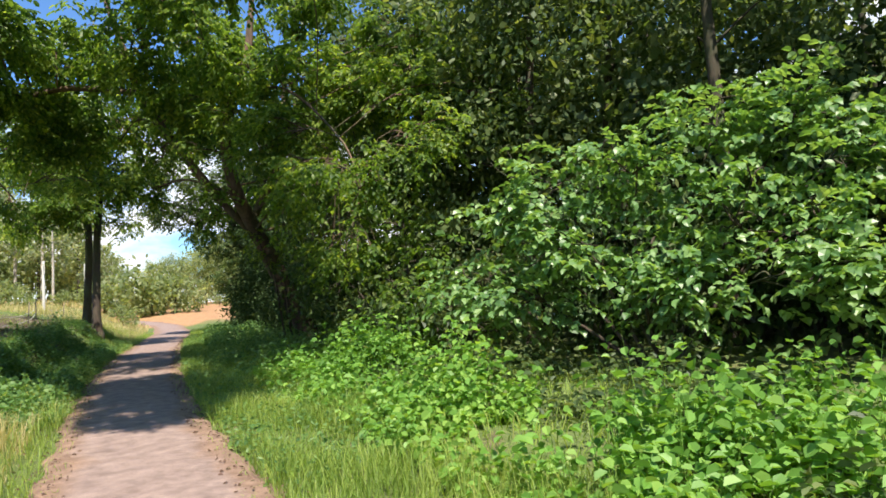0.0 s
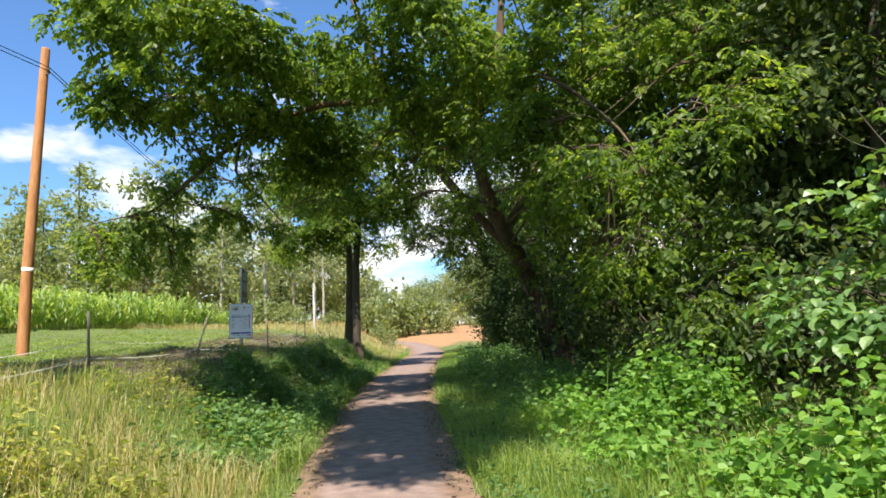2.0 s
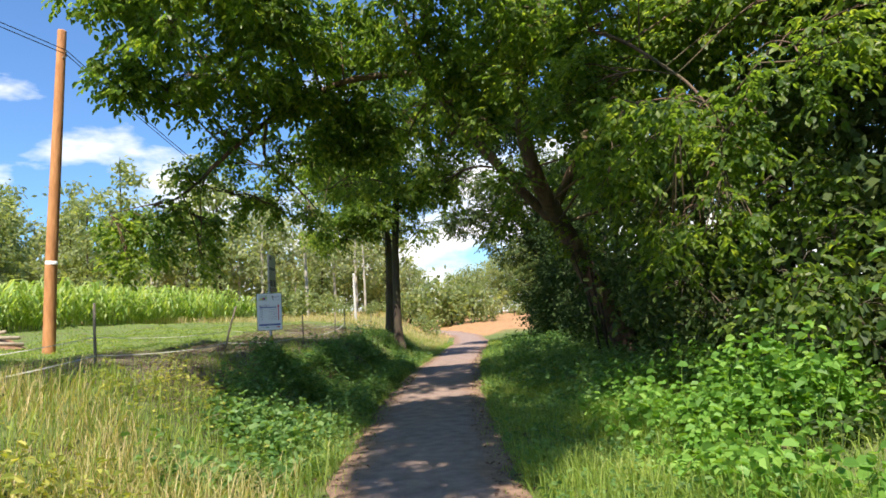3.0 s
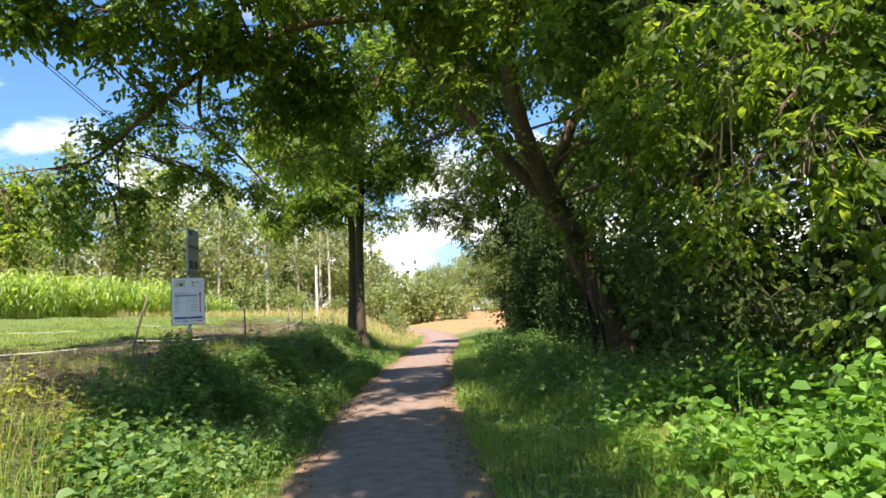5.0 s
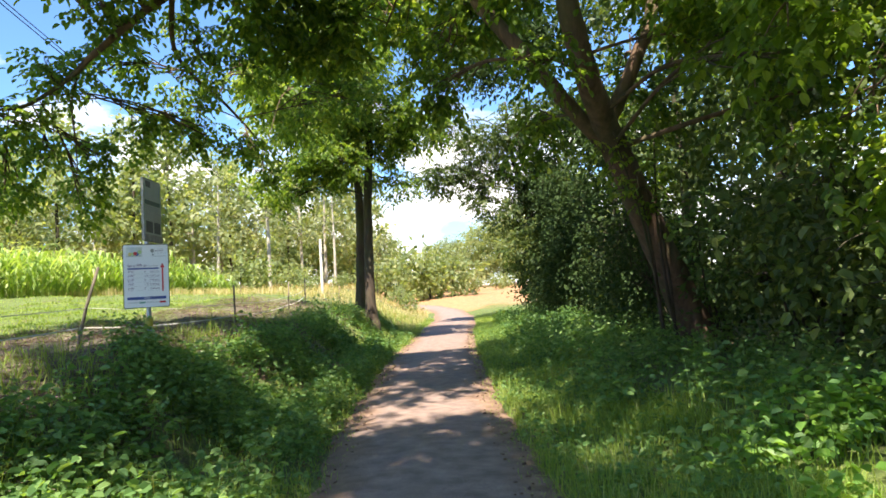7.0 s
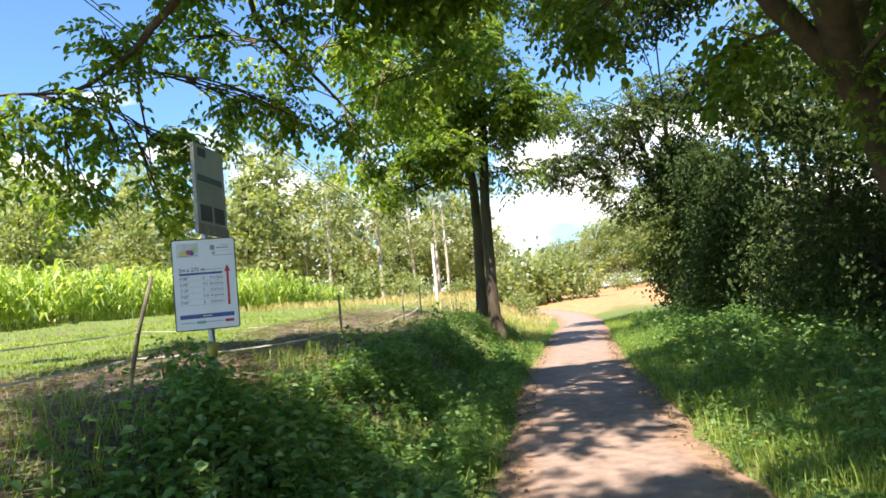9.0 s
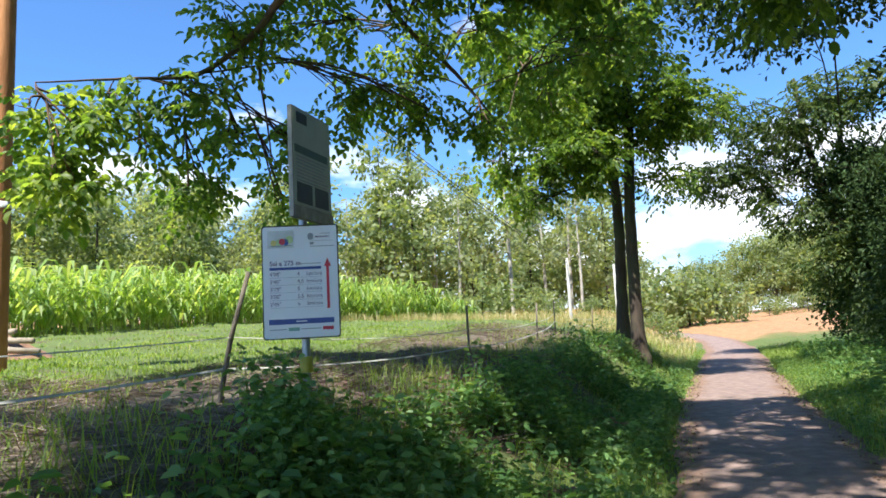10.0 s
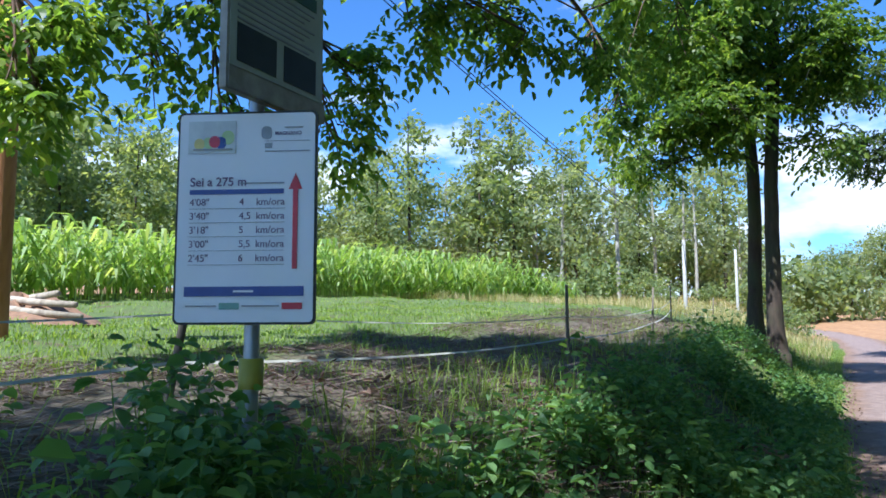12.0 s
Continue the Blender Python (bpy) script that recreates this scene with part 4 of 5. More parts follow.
def build_low_growth():
    # right verge
    x, y = scatter(26000, -3, 20, 0.0, 1.7, False, 0.9)
    tall = np.clip(1.25 - 0.03 * y, 0.4, 1) * (0.7 + 0.3 * np.sin(x * 3.1 + y * 1.7))
    turf("verge_grass", "tall sunlit grass along the lane's edge", x, y, rng.uniform(0.14, 0.58, len(x)) * tall, 0.007, GRASS, 0.8)
    x, y = scatter(13000, 20, 50, 0.0, 1.8, False, 0.9)
    turf("verge_grass", "shaded verge grass beside the wood", x, y, rng.uniform(0.1, 0.35, len(x)), 0.01, GRASS, 0.7)
    x, y = scatter(6000, -3, 15, 1.15, 4.4, False, 0.8, 0.82)
    o = x - right_edge(y)
    keep = ~((o > 2.5 + 0.35 * np.sin(y * 2.1)) & (y > 4.8) & (y < 10.5))
    x, y, o = x[keep], y[keep], o[keep]
    herbs("bramble", "bright low brambles in front of the wood", x, y, np.clip(0.12 + 0.3 * o, 0.2, 0.85) * (0.75 + 0.6 * np.sin(x * 2.3 + 1) * np.sin(y * 1.9)), 0.09, 10, LEAF_BRAMBLE, ratio=0.8)
    x, y = scatter(3000, 14, 42, 0.9, 4.2, False, 1.0, 0.8)
    herbs("undergrowth", "dim weeds under the trees of the wood", x, y, 0.6, 0.09, 9, LEAF_NETTLE)
    x, y = scatter(14000, -3, 18, 0.9, 5.0, False)
    turf("wood_edge_grass", "short grass between the brambles", x, y, rng.uniform(0.08, 0.3, len(x)), 0.012, GRASS, 0.9)
    # the dark woodland leaf colour paints the hazel's shade into these weeds
    x, y = scatter(1100, 1.5, 10.5, 2.3, 5.2, False, 1.0, 0.85)
    herbs("shade_toned_weeds", "weeds under the hazel with its shade put into their dark leaf colour", x, y, rng.uniform(0.15, 0.6, len(x)), 0.09, 9, LEAF_FOREST)
    x, y = scatter(1500, 6, 40, 0.05, 1.4, False)
    herbs("verge_weeds", "small broad-leaved weeds among the verge grass", x, y, 0.26, 0.06, 8, LEAF_NETTLE)
    # left bank
    x, y = scatter(26000, -3, 11.2, 0.3, 5.2, True, 1.0, 0.6)
    turf("bank_grass", "tall yellowing sunlit grass on the bank", x, y, rng.uniform(0.2, 0.7, len(x)) * (0.75 + 0.35 * np.sin(x * 2.2 + y) * np.sin(y * 1.8)), 0.007, GRASS_DRY, 0.8)
    x, y = scatter(13000, -3, 13, 0.0, 5.0, True)
    turf("bank_grass", "green grass on the bank", x, y, rng.uniform(0.15, 0.5, len(x)), 0.008, GRASS, 0.8)
    x, y = scatter(1350, 2, 9.2, 0.9, 4.6, True, 1.0, 0.75)
    herbs("tall_weeds", "tall yellowing weeds among the dry grass", x, y, rng.uniform(0.35, 0.8, len(x)), 0.07, 9, LEAF_WEED, ratio=0.5)
    x, y = scatter(330, 10.2, 13.8, 0.45, 1.5, True, 1.0, 0.8)
    herbs("bank_weeds", "leafy light green weeds on the sunlit bank", x, y, rng.uniform(0.3, 0.75, len(x)), 0.085, 12, LEAF_NETTLE, ratio=0.75)
    x, y = scatter(160, 11, 14, 0.5, 2.6, True, 1.0, 0.7)
    herbs("tall_weeds", "pale yellowing weeds at the end of the dry grass", x, y, rng.uniform(0.25, 0.6, len(x)), 0.06, 9, LEAF_WEED, ratio=0.5)
    x, y = scatter(7000, 11.5, 36, 0.05, 1.9, True, 0.9, 0.9)
    herbs("nettles", "dense nettles on the shaded bank", x, y, rng.uniform(0.12, 0.5, len(x)) * (0.8 + 0.4 * np.sin(x * 4.1) * np.sin(y * 3.3)), 0.065, 7, LEAF_NETTLE)
    s = rng.uniform(0.72, 1.05, 190)
    x, y = -2.09 - 1.62 * s + rng.normal(0, 0.17, 190), 15.71 + 1.66 * s + rng.normal(0, 0.17, 190)
    herbs("nettles", "tall nettles round the foot of the sign", x, y, 0.52, 0.06, 20, LEAF_NETTLE, fine=True)
    x, y = scatter(3000, 14, 27, 0.2, 2.1, True, 1.0, 0.9)
    herbs("nettles", "dense light nettles over the bank's slope", x, y, rng.uniform(0.15, 0.45, len(x)), 0.065, 8, LEAF_NETTLE)
    x, y = scatter(9000, 11.5, 36, 0.15, 2.6, True, 1.0, 0.95)
    turf("bank_grass", "coarse tufts of long grass on the shaded bank", x, y, rng.uniform(0.18, 0.5, len(x)), 0.008, GRASS, 1.0)
    x, y = scatter(900, 13.5, 30, 0.25, 2.0, True, 1.0, 0.55)
    herbs("nettles", "clumps of taller nettles on the bank", x, y, rng.uniform(0.3, 0.65, len(x)), 0.085, 13, LEAF_NETTLE)
    x, y = scatter(27000, 11, 50, 0.0, 3.2, True)
    thin = ((left_edge(y) - x) < 1.9 + 0.5 * np.sin(y * 1.9)) | (y > 33) | (rng.uniform(0, 1, len(x)) < 0.25)
    x, y = x[thin], y[thin]
    bare = (np.sin(x * 2.9 + 1.3 * np.sin(y * 0.9)) * np.sin(y * 2.1 + 0.8 * x) > 0.45) & (y < 30) & (y > 13)
    x, y = x[~bare], y[~bare]
    turf("bank_grass", "short green grass on the shaded bank", x, y, rng.uniform(0.08, 0.32, len(x)), 0.007, GRASS, 0.9)
    x, y = scatter(15000, 12, 56, 4.6, 16, True)
    turf("field_grass", "mown grass strip along the maize field", x, y, rng.uniform(0.04, 0.14, len(x)), 0.018, GRASS, 0.9)
    x, y = scatter(24000, 12, 32, 5.0, 11, True)
    turf("field_grass", "short bright mown grass inside the fence", x, y, rng.uniform(0.03, 0.11, len(x)), 0.014, GRASS, 1.0)
    x, y = scatter(17000, 12, 34, 1.9, 5.8, True, 1.0, 1.0)
    turf("bank_grass", "scattered green tufts on the raked strip", x, y, rng.uniform(0.05, 0.22, len(x)), 0.009, GRASS, 1.0)
    x, y = scatter(14000, 38, 64, 0.4, 16, True)
    turf("meadow_grass", "pale dry meadow grass", x, y, rng.uniform(0.2, 0.5, len(x)), 0.02, GRASS_DRY, 0.5)
    for left in (True, False):
        x, y = scatter(5000, -3, 40, -0.22, 0.25, left)
        turf("edge_grass", "low tufts creeping over the lane's edge", x, y, rng.uniform(0.03, 0.14, len(x)), 0.008, GRASS, 1.0)
    # cut stalks raked along the top of the bank
    x, y = scatter(52000, 12, 34, 1.5, 5.6, True, 1.0, 0.5)
    g = Geo()
    d = rand_dirs(len(x), -0.12, 0.3)
    L = rng.uniform(0.08, 0.32, len(x))
    p = on_land(x, y, 0.03)
    e, s = p + d * L[:, None], unit(np.cross(d, rand_dirs(len(x), 0.3, 1))) * 0.003
    g.add(np.stack([p - s, p + s, e + s * 0.6, e - s * 0.6], 1), np.arange(len(x))[:, None] * 4 + np.array([[0, 1, 2, 3]]))
    tagged(geo_part("cut_stalks", g, HAY, smooth=False), "dry cut stalks lying along the bank's top", "straw", kind="stuff")
    # withered stalks and leaves caught on the bank's slope
    x, y = scatter(9000, 13, 30, 0.5, 3.0, True)
    on_bare = np.sin(x * 2.9 + 1.3 * np.sin(y * 0.9)) * np.sin(y * 2.1 + 0.8 * x) + rng.normal(0, 0.25, len(x)) > 0.3
    x, y = x[on_bare], y[on_bare]
    g = Geo()
    L = rng.uniform(0.03, 0.1, len(x))
    leaves(g, on_land(x, y, 0.05) + rng.uniform(0, 0.1, (len(x), 1)) * np.array([[0, 0, 1]]), rand_dirs(len(x), -0.2, 0.5), rand_dirs(len(x), 0.4, 1), L, L * 0.22)
    tagged(geo_part("withered_stalks", g, LITTER, smooth=False), "withered brown stalks and leaves on the bank", "dead plants", kind="stuff")
    # fallen leaves gathered at the lane's edges
    g = Geo()
    for left in (True, False):
        x, y = scatter(900 if left else 1500, 3, 40, -0.3, 0.35, left)
        d = rand_dirs(len(x), -0.1, 0.15)
        L = rng.uniform(0.02, 0.06, len(x))
        leaves(g, np.stack([x, y, np.maximum(land(x, y), 0.0) + 0.04], 1), d, rand_dirs(len(x), 0.6, 1), L, L * 0.6)
    tagged(geo_part("fallen_leaves", g, LITTER, smooth=False), "brown fallen leaves along the lane's edges", "dead leaves", kind="stuff")


build_low_growth()


def build_maize():
    n_rows, g = 12, Geo()
    for r in range(n_rows):
        y = np.arange(15, 49 - r * 0.2, 0.3)
        y = y + rng.normal(0, 0.05, len(y))
        x = np.interp(y, (14, 22, 30, 49), (-19.5, -18.5, -17.5, -12.4)) - r * 0.75 + rng.normal(0, 0.06, len(y))
        n = len(x)
        p = on_land(x, y)
        h = rng.uniform(1.2, 2.05, n) * np.clip((50 - y) / 5, 0.6, 1)
        top = p + np.stack([rng.normal(0, 0.06, n), rng.normal(0, 0.06, n), h], 1)
        s = np.array([[0.014, 0.01, 0]])
        g.add(np.stack([p - s, p + s, top + s * 0.4, top - s * 0.4], 1), np.arange(n)[:, None] * 4 + np.array([[0, 1, 2, 3]]))
        for k in range(9):
            f = 0.16 + 0.088 * k + rng.normal(0, 0.02, n)
            a = p + (top - p) * f[:, None]
            d = rand_dirs(n, 0, 0.01)
            d[:, 2] = 0
            side = np.stack([-d[:, 1], d[:, 0], d[:, 2]], 1)
            L = rng.uniform(0.6, 1.05, n)[:, None]
            z = np.array([[0, 0, 1.0]])
            m = a + d * L * 0.35 + z * L * 0.42
            e = a + d * L * 0.75 + z * L * 0.4
            t = a + d * L * 1.0 + z * L * 0.02
            w = 0.055
            v = np.stack([a - side * w * 0.5, a + side * w * 0.5, m + side * w, m - side * w, e + side * w * 0.8, e - side * w * 0.8, t], 1)
            b = np.arange(n)[:, None] * 7
            g.add(v, b + np.array([[0, 1, 2, 3]]), b + np.array([[3, 2, 4, 5]]), b + np.array([[5, 4, 6]]))
    tagged(geo_part("maize_field", g, LEAF_CORN, smooth=False), "field of tall green maize plants with arching leaves", "maize", kind="stuff")


build_maize()


# ---- far trees ----
def build_far_trees():
    kinds = []
    for k in range(6):
        h = (11, 13, 12, 14, 10, 13)[k]
        birch = k % 2 == 0
        st = [[(0, 0, -0.2, 0.16), (0.1, 0, h * 0.4, 0.12), (0.2, 0.1, h * 0.8, 0.06), (0.2, 0.1, h, 0.02)]]
        lb = []
        for j in range(9):
            f = (0.42 if birch else 0.26) + (0.56 if birch else 0.7) * j / 8
            a, rr = j * 2.4, (1.0 - abs(f - 0.55)) * 1.3
            s = (1.15 if birch else 1.6) - abs(f - 0.5) * 1.3
            lb.append((rr * math.cos(a), rr * math.sin(a), h * f, s, s, s * 1.15))
        kinds.append(tree("far_tree", ("pale slender birch beyond the field" if birch else "green broadleaf tree beyond the field"), st, lb,
                          BARK_PALE if birch else BARK, LEAF_FAR_PALE if birch else LEAF_FAR, density=0.36, per=30, spread=0.54, size=0.5, far=True, droop=0.4, branchlets=False, group="far trees", sides=6))
    lb = [(2.2 * math.cos(k * 2.4) * (0.4 + 0.07 * k), 2.2 * math.sin(k * 2.4) * (0.4 + 0.07 * k), 7.4 - 0.62 * k, 2.0, 2.0, 1.3) for k in range(10)]
    broad = tree("far_tree", "broad rounded green tree at the far side of the field", [[(0, 0, -0.2, 0.2), (0, 0, 4, 0.14), (0.1, 0, 8, 0.03)]], lb, BARK, LEAF_FAR,
                 density=0.5, per=50, spread=0.5, size=0.33, far=True, droop=0.4, branchlets=False, group="far trees", sides=6)
    broad.matrix_basis = Matrix.Translation((14, 96, gz(14, 96)))
    spots = []
    for i in range(39):
        x = -46 + i * 1.05
        y = 58 + 5 * math.sin(i * 1.9) + rng.uniform(-2, 3) + max(0.0, x + 16) * 0.3
        spots.append((x, y + 4, rng.uniform(0.7, 1.0)))
    for i in range(18):
        spots.append((-44 + i * 2.2, 74 + 4 * math.sin(i * 2.7) + max(0.0, -7 + i) * 1.2, rng.uniform(0.85, 1.05)))
    for i in range(14):
        spots.append((-40 - rng.uniform(0, 10), 22 + i * 2.8, rng.uniform(0.8, 1.0)))
    for i in range(16):
        spots.append((-36 - rng.uniform(0, 12), 18 + i * 2.6, rng.uniform(0.65, 0.85)))
    for i in range(16):
        spots.append((-27 - rng.uniform(0, 7) - 0.1 * i, 26 + i * 1.9, rng.uniform(0.55, 0.8)))
    for i in range(5):
        spots.append((12 + i * 5, 112 + rng.uniform(-6, 6), rng.uniform(0.8, 1.05)))
    for i in range(7):
        spots.append((-1 + i * 3.2, 104 + 5 * math.sin(i * 2.1) + max(0, 3 - i) * 6, 0.85 + 0.09 * min(i, 4)))
    for i in range(6):
        spots.append((-24 + i * 9, -34 + rng.uniform(-4, 4), rng.uniform(0.8, 1.0)))
    for i, (x, y, s) in enumerate(spots):
        k = (broad if y > 88 else kinds[(i * 2 + 1) % 6] if x < -26 and y < 57 else kinds[(i * 5 + i // 3) % 6])
        m = pose(x, y, gz(x, y), 0, 0, rng.uniform(0, 360)) @ Matrix.Scale(s, 4)
        if i < 6:
            kinds[i].matrix_basis = m
            continue
        o = copy_thing(k, m)
        o.matrix_basis = m
    # bushes at the feet of the far trees
    bush = []
    for k in range(2):
        lb = [(rng.uniform(-1.2, 1.2), rng.uniform(-1, 1), rng.uniform(0.7, 2.0), 1.2, 1.1, 0.9) for j in range(5)]
        bush.append(tree("far_bush", "light green bush at the foot of the far trees", [[(0, 0, -0.1, 0.06), (0, 0, 1, 0.04), (0.1, 0, 2, 0.02)]], lb, BARK, LEAF_FAR, density=0.5, per=34, spread=0.42, size=0.34, far=True, branchlets=False, category="bush", group="far bushes", sides=5))
    k = 0
    for i in range(22):
        x = -44 + i * 1.95
        y = 53 + 2.5 * math.sin(i * 2.3) + max(0.0, x + 16) * 0.45
        m = pose(x, y, gz(x, y), 0, 0, rng.uniform(0, 360)) @ Matrix.Scale(rng.uniform(0.45, 1.0), 4)
        if k < 2:
            bush[k].matrix_basis = m
        else:
            copy_thing(bush[k % 2], m).matrix_basis = m
        k += 1
    for i in range(24):
        x = -52 + i * 2.3
        y = 72 + 3 * math.sin(i * 1.3) + max(0.0, x + 16) * 0.5
        m = pose(x, y, gz(x, y), 0, 0, rng.uniform(0, 360)) @ Matrix.Scale(rng.uniform(1.5, 2.1), 4)
        copy_thing(bush[i % 2], m).matrix_basis = m
    for i in range(22):
        x, y = -8 + i * 2.0, 90 + 4 * math.sin(i * 1.7)
        m = pose(x, y, gz(x, y), 0, 0, rng.uniform(0, 360)) @ Matrix.Scale(rng.uniform(0.5, 0.95), 4)
        copy_thing(bush[i % 2], m).matrix_basis = m


build_far_trees()


# ---- poles, wires, fence ----
def build_pole():
    x, y = -9.68, 19.9
    z = gz(x, y)
    root = empty("utility_pole", (x, y, z), "orange-brown treated wooden utility pole in the grass", "utility pole")
    g = Geo()
    tube(g, [(0, 0, -0.3), (0.1, -0.06, 2), (0.58, -0.38, 9.0 - z), (0.585, -0.38, 9.03 - z)], [0.145, 0.135, 0.1, 0.09], 16)
    geo_part("shaft", g, POLE_WOOD, root)
    g = Geo()
    tube(g, [(0.112, -0.066, 3.47 - z), (0.118, -0.069, 3.55 - z)], [0.137, 0.137], 16)
    geo_part("white_band", g, WHITE_SHEET, root, "white painted band")
    g = Geo()
    tube(g, [(0.52, -0.36, 8.35 - z), (0.72, -0.45, 8.35 - z), (0.72, -0.45, 8.5 - z)], [0.02, 0.02, 0.02], 8)
    geo_part("bracket", g, STEEL, root)
    top = np.array([x + 0.72, y - 0.45, 8.5])
    poles = [(-6.69, 46.4, 4.85), (-5.54, 57.1, 5.3)]
    for i, (px, py, ph) in enumerate(poles):
        b = gz(px, py)
        r = empty("concrete_pole", (px, py, b), "slim pale concrete pole at the meadow's edge", "pole", "pale poles")
        g = Geo()
        tube(g, [(0, 0, -0.2), (0, 0, ph - b)], [0.085, 0.07], 10)
        geo_part("shaft", g, CONCRETE, r)
    for k in range(2):
        g = Geo()
        end = np.array([-6.69, 46.4, 4.75 - 0.12 * k])
        a = top - np.array([0, 0, 0.1 * k])
        s = np.linspace(0, 1, 24)[:, None]
        tube(g, a + (end - a) * s - np.array([[0, 0, 0.5]]) * 4 * s * (1 - s), np.full(24, 0.011), 5)
        back = a + np.array([-7.0, -30.0, 1.0])
        s2 = np.linspace(0, 1, 16)[:, None]
        tube(g, a + (back - a) * s2 - np.array([[0, 0, 0.5]]) * 4 * s2 * (1 - s2), np.full(16, 0.011), 5)
        tagged(geo_part("overhead_wire", g, CABLE), "black overhead wire slung from pole to pole", "wire", "overhead wires")


def build_fence():
    posts = [(-4.95, 18.1, 1.0, 0.3), (-4.45, 23.1, 0.85, -0.02), (-4.6, 28.5, 0.9, 0.03), (-5.2, 34, 0.9, 0), (-4.9, 40.0, 0.9, 0.04), (-4.8, 13.0, 0.95, -0.04), (-4.9, 8.0, 0.9, 0.02)]
    root = empty("electric_fence", (-4.95, 18.1, gz(-4.95, 18.1)), "electric fence of thin stakes and pale tape along the field", "fence")
    o = np.array(root.matrix_basis.translation)
    for x, y, h, lean in posts:
        g = Geo()
        z = gz(x, y)
        tube(g, np.array([(x, y, z - 0.15), (x + lean * 0.5, y, z + h * 0.5), (x + lean, y + 0.03, z + h)]) - o, [0.022, 0.02, 0.018], 7)
        geo_part("stake", g, STAKE_WOOD, root)
    order = sorted(posts, key=lambda p: p[1])
    for lift, w in ((0.26, 0.011), (0.5, 0.007)):
        for (xa, ya, ha, la), (xb, yb, hb, lb) in zip(order[:-1], order[1:]):
            g = Geo()
            s = np.linspace(0, 1, 10)[:, None]
            a, b = np.array([xa + la * lift, ya, gz(xa, ya) + lift]), np.array([xb + lb * lift, yb, gz(xb, yb) + lift])
            p = a + (b - a) * s - np.array([[0, 0, 0.06]]) * 4 * s * (1 - s) - o
            n = len(p)
            e = np.array([[-0.9 * w, 0, 0.6 * w]])
            i = np.arange(n - 1)[:, None] * 2
            g.add(np.stack([p - e, p + e], 1), i + np.array([[0, 2, 3, 1]]))
            geo_part("tape", g, TAPE, root, "pale woven fence tape")


EARTH_SPOTS = ((-2.75, 17.9, 0.3, 20), (-2.6, 19.6, 0.28, 60), (-2.75, 23.5, 0.45, 10))


def build_log_pile():
    """Felled poles on a mound of bare earth near the maize."""
    x, y = -13.4, 22.4
    z = gz(x, y)
    earth = plain_mat("bare_red_earth", (0.3, 0.17, 0.1), 0.95, 0, 0.5, 6.0)
    g = Geo()
    k = 18
    r, t = np.meshgrid(np.linspace(0, 1, 9), np.linspace(0, 2 * math.pi, k, endpoint=False), indexing="ij")
    h = 0.38 * (1 - r ** 2) * (1 + 0.3 * np.sin(3 * t) + 0.2 * np.sin(7 * t + r * 9)) - 0.05
    i, j = np.meshgrid(np.arange(8), np.arange(k), indexing="ij")
    q = np.stack([i * k + j, (i + 1) * k + j, (i + 1) * k + (j + 1) % k, i * k + (j + 1) % k], -1).reshape(-1, 4)
    g.add(np.stack([r * 1.5 * np.cos(t), r * 1.0 * np.sin(t), h], -1), q)
    m = geo_part("earth_mound", g, earth)
    m.matrix_basis = Matrix.Translation((x, y, z))
    tagged(m, "low mound of bare reddish earth by the maize", "earth mound")
    for px, py, s, turn in EARTH_SPOTS:
        w = copy_thing(m, pose(px, py, gz(px, py) + 0.04, 0, 0, turn) @ Matrix.Diagonal((s, s * 0.7, s * 0.9, 1)))
        w.matrix_basis = pose(px, py, gz(px, py) + 0.04, 0, 0, turn) @ Matrix.Diagonal((s, s * 0.7, s * 0.9, 1))
        tagged(w, "small slip of bare reddish earth on the bank")
    for dx, dy, dz, rz, tilt in ((0.1, -0.2, 0.34, 8, 4), (-0.2, 0.15, 0.36, -12, -3), (0.3, -0.5, 0.2, 24, 6)):
        g = Geo()
        tube(g, [(-1.3, 0, 0), (-0.4, 0.02, 0.02), (0.5, -0.02, 0.0), (1.3, 0.01, 0.01)], [0.07, 0.065, 0.06, 0.05], 9)
        ob = geo_part("log", g, DEAD_WOOD)
        ob.matrix_basis = pose(x + dx, y + dy, z + dz, 0, tilt, rz)
        tagged(ob, "barkless pale log lying on the earth mound", "log", "felled logs")


build_pole()
build_fence()
build_log_pile()


# ---- the sign ----
def box(bm, x0, y0, z0, x1, y1, z1, bevel=0.0):
    made = bmesh.ops.create_cube(bm, size=1.0)
    bmesh.ops.transform(bm, matrix=Matrix.Translation(((x0 + x1) / 2, (y0 + y1) / 2, (z0 + z1) / 2)) @ Matrix.Diagonal((x1 - x0, y1 - y0, z1 - z0, 1)), verts=made["verts"])
    if bevel:
        bmesh.ops.bevel(bm, geom=list({e for v in made["verts"] for e in v.link_edges}), offset=bevel, segments=2, affect="EDGES")


def sheet(w, h, r, depth):
    """A rounded sheet in x and z, its face towards -y at y = 0."""
    bm = bmesh.new()
    pts = []
    for cx, cz, a0 in ((w / 2 - r, h / 2 - r, 0), (-w / 2 + r, h / 2 - r, 90), (-w / 2 + r, -h / 2 + r, 180), (w / 2 - r, -h / 2 + r, 270)):
        for k in range(6):
            a = radians(a0 + 18 * k)
            pts.append((cx + r * math.cos(a), cz + r * math.sin(a)))
    f = bm.faces.new([bm.verts.new((x, 0, z)) for x, z in reversed(pts)])
    e = bmesh.ops.extrude_face_region(bm, geom=[f])
    bmesh.ops.translate(bm, vec=(0, depth, 0), verts=[v for v in e["geom"] if isinstance(v, bmesh.types.BMVert)])
    bmesh.ops.recalc_face_normals(bm, faces=bm.faces)
    return bm


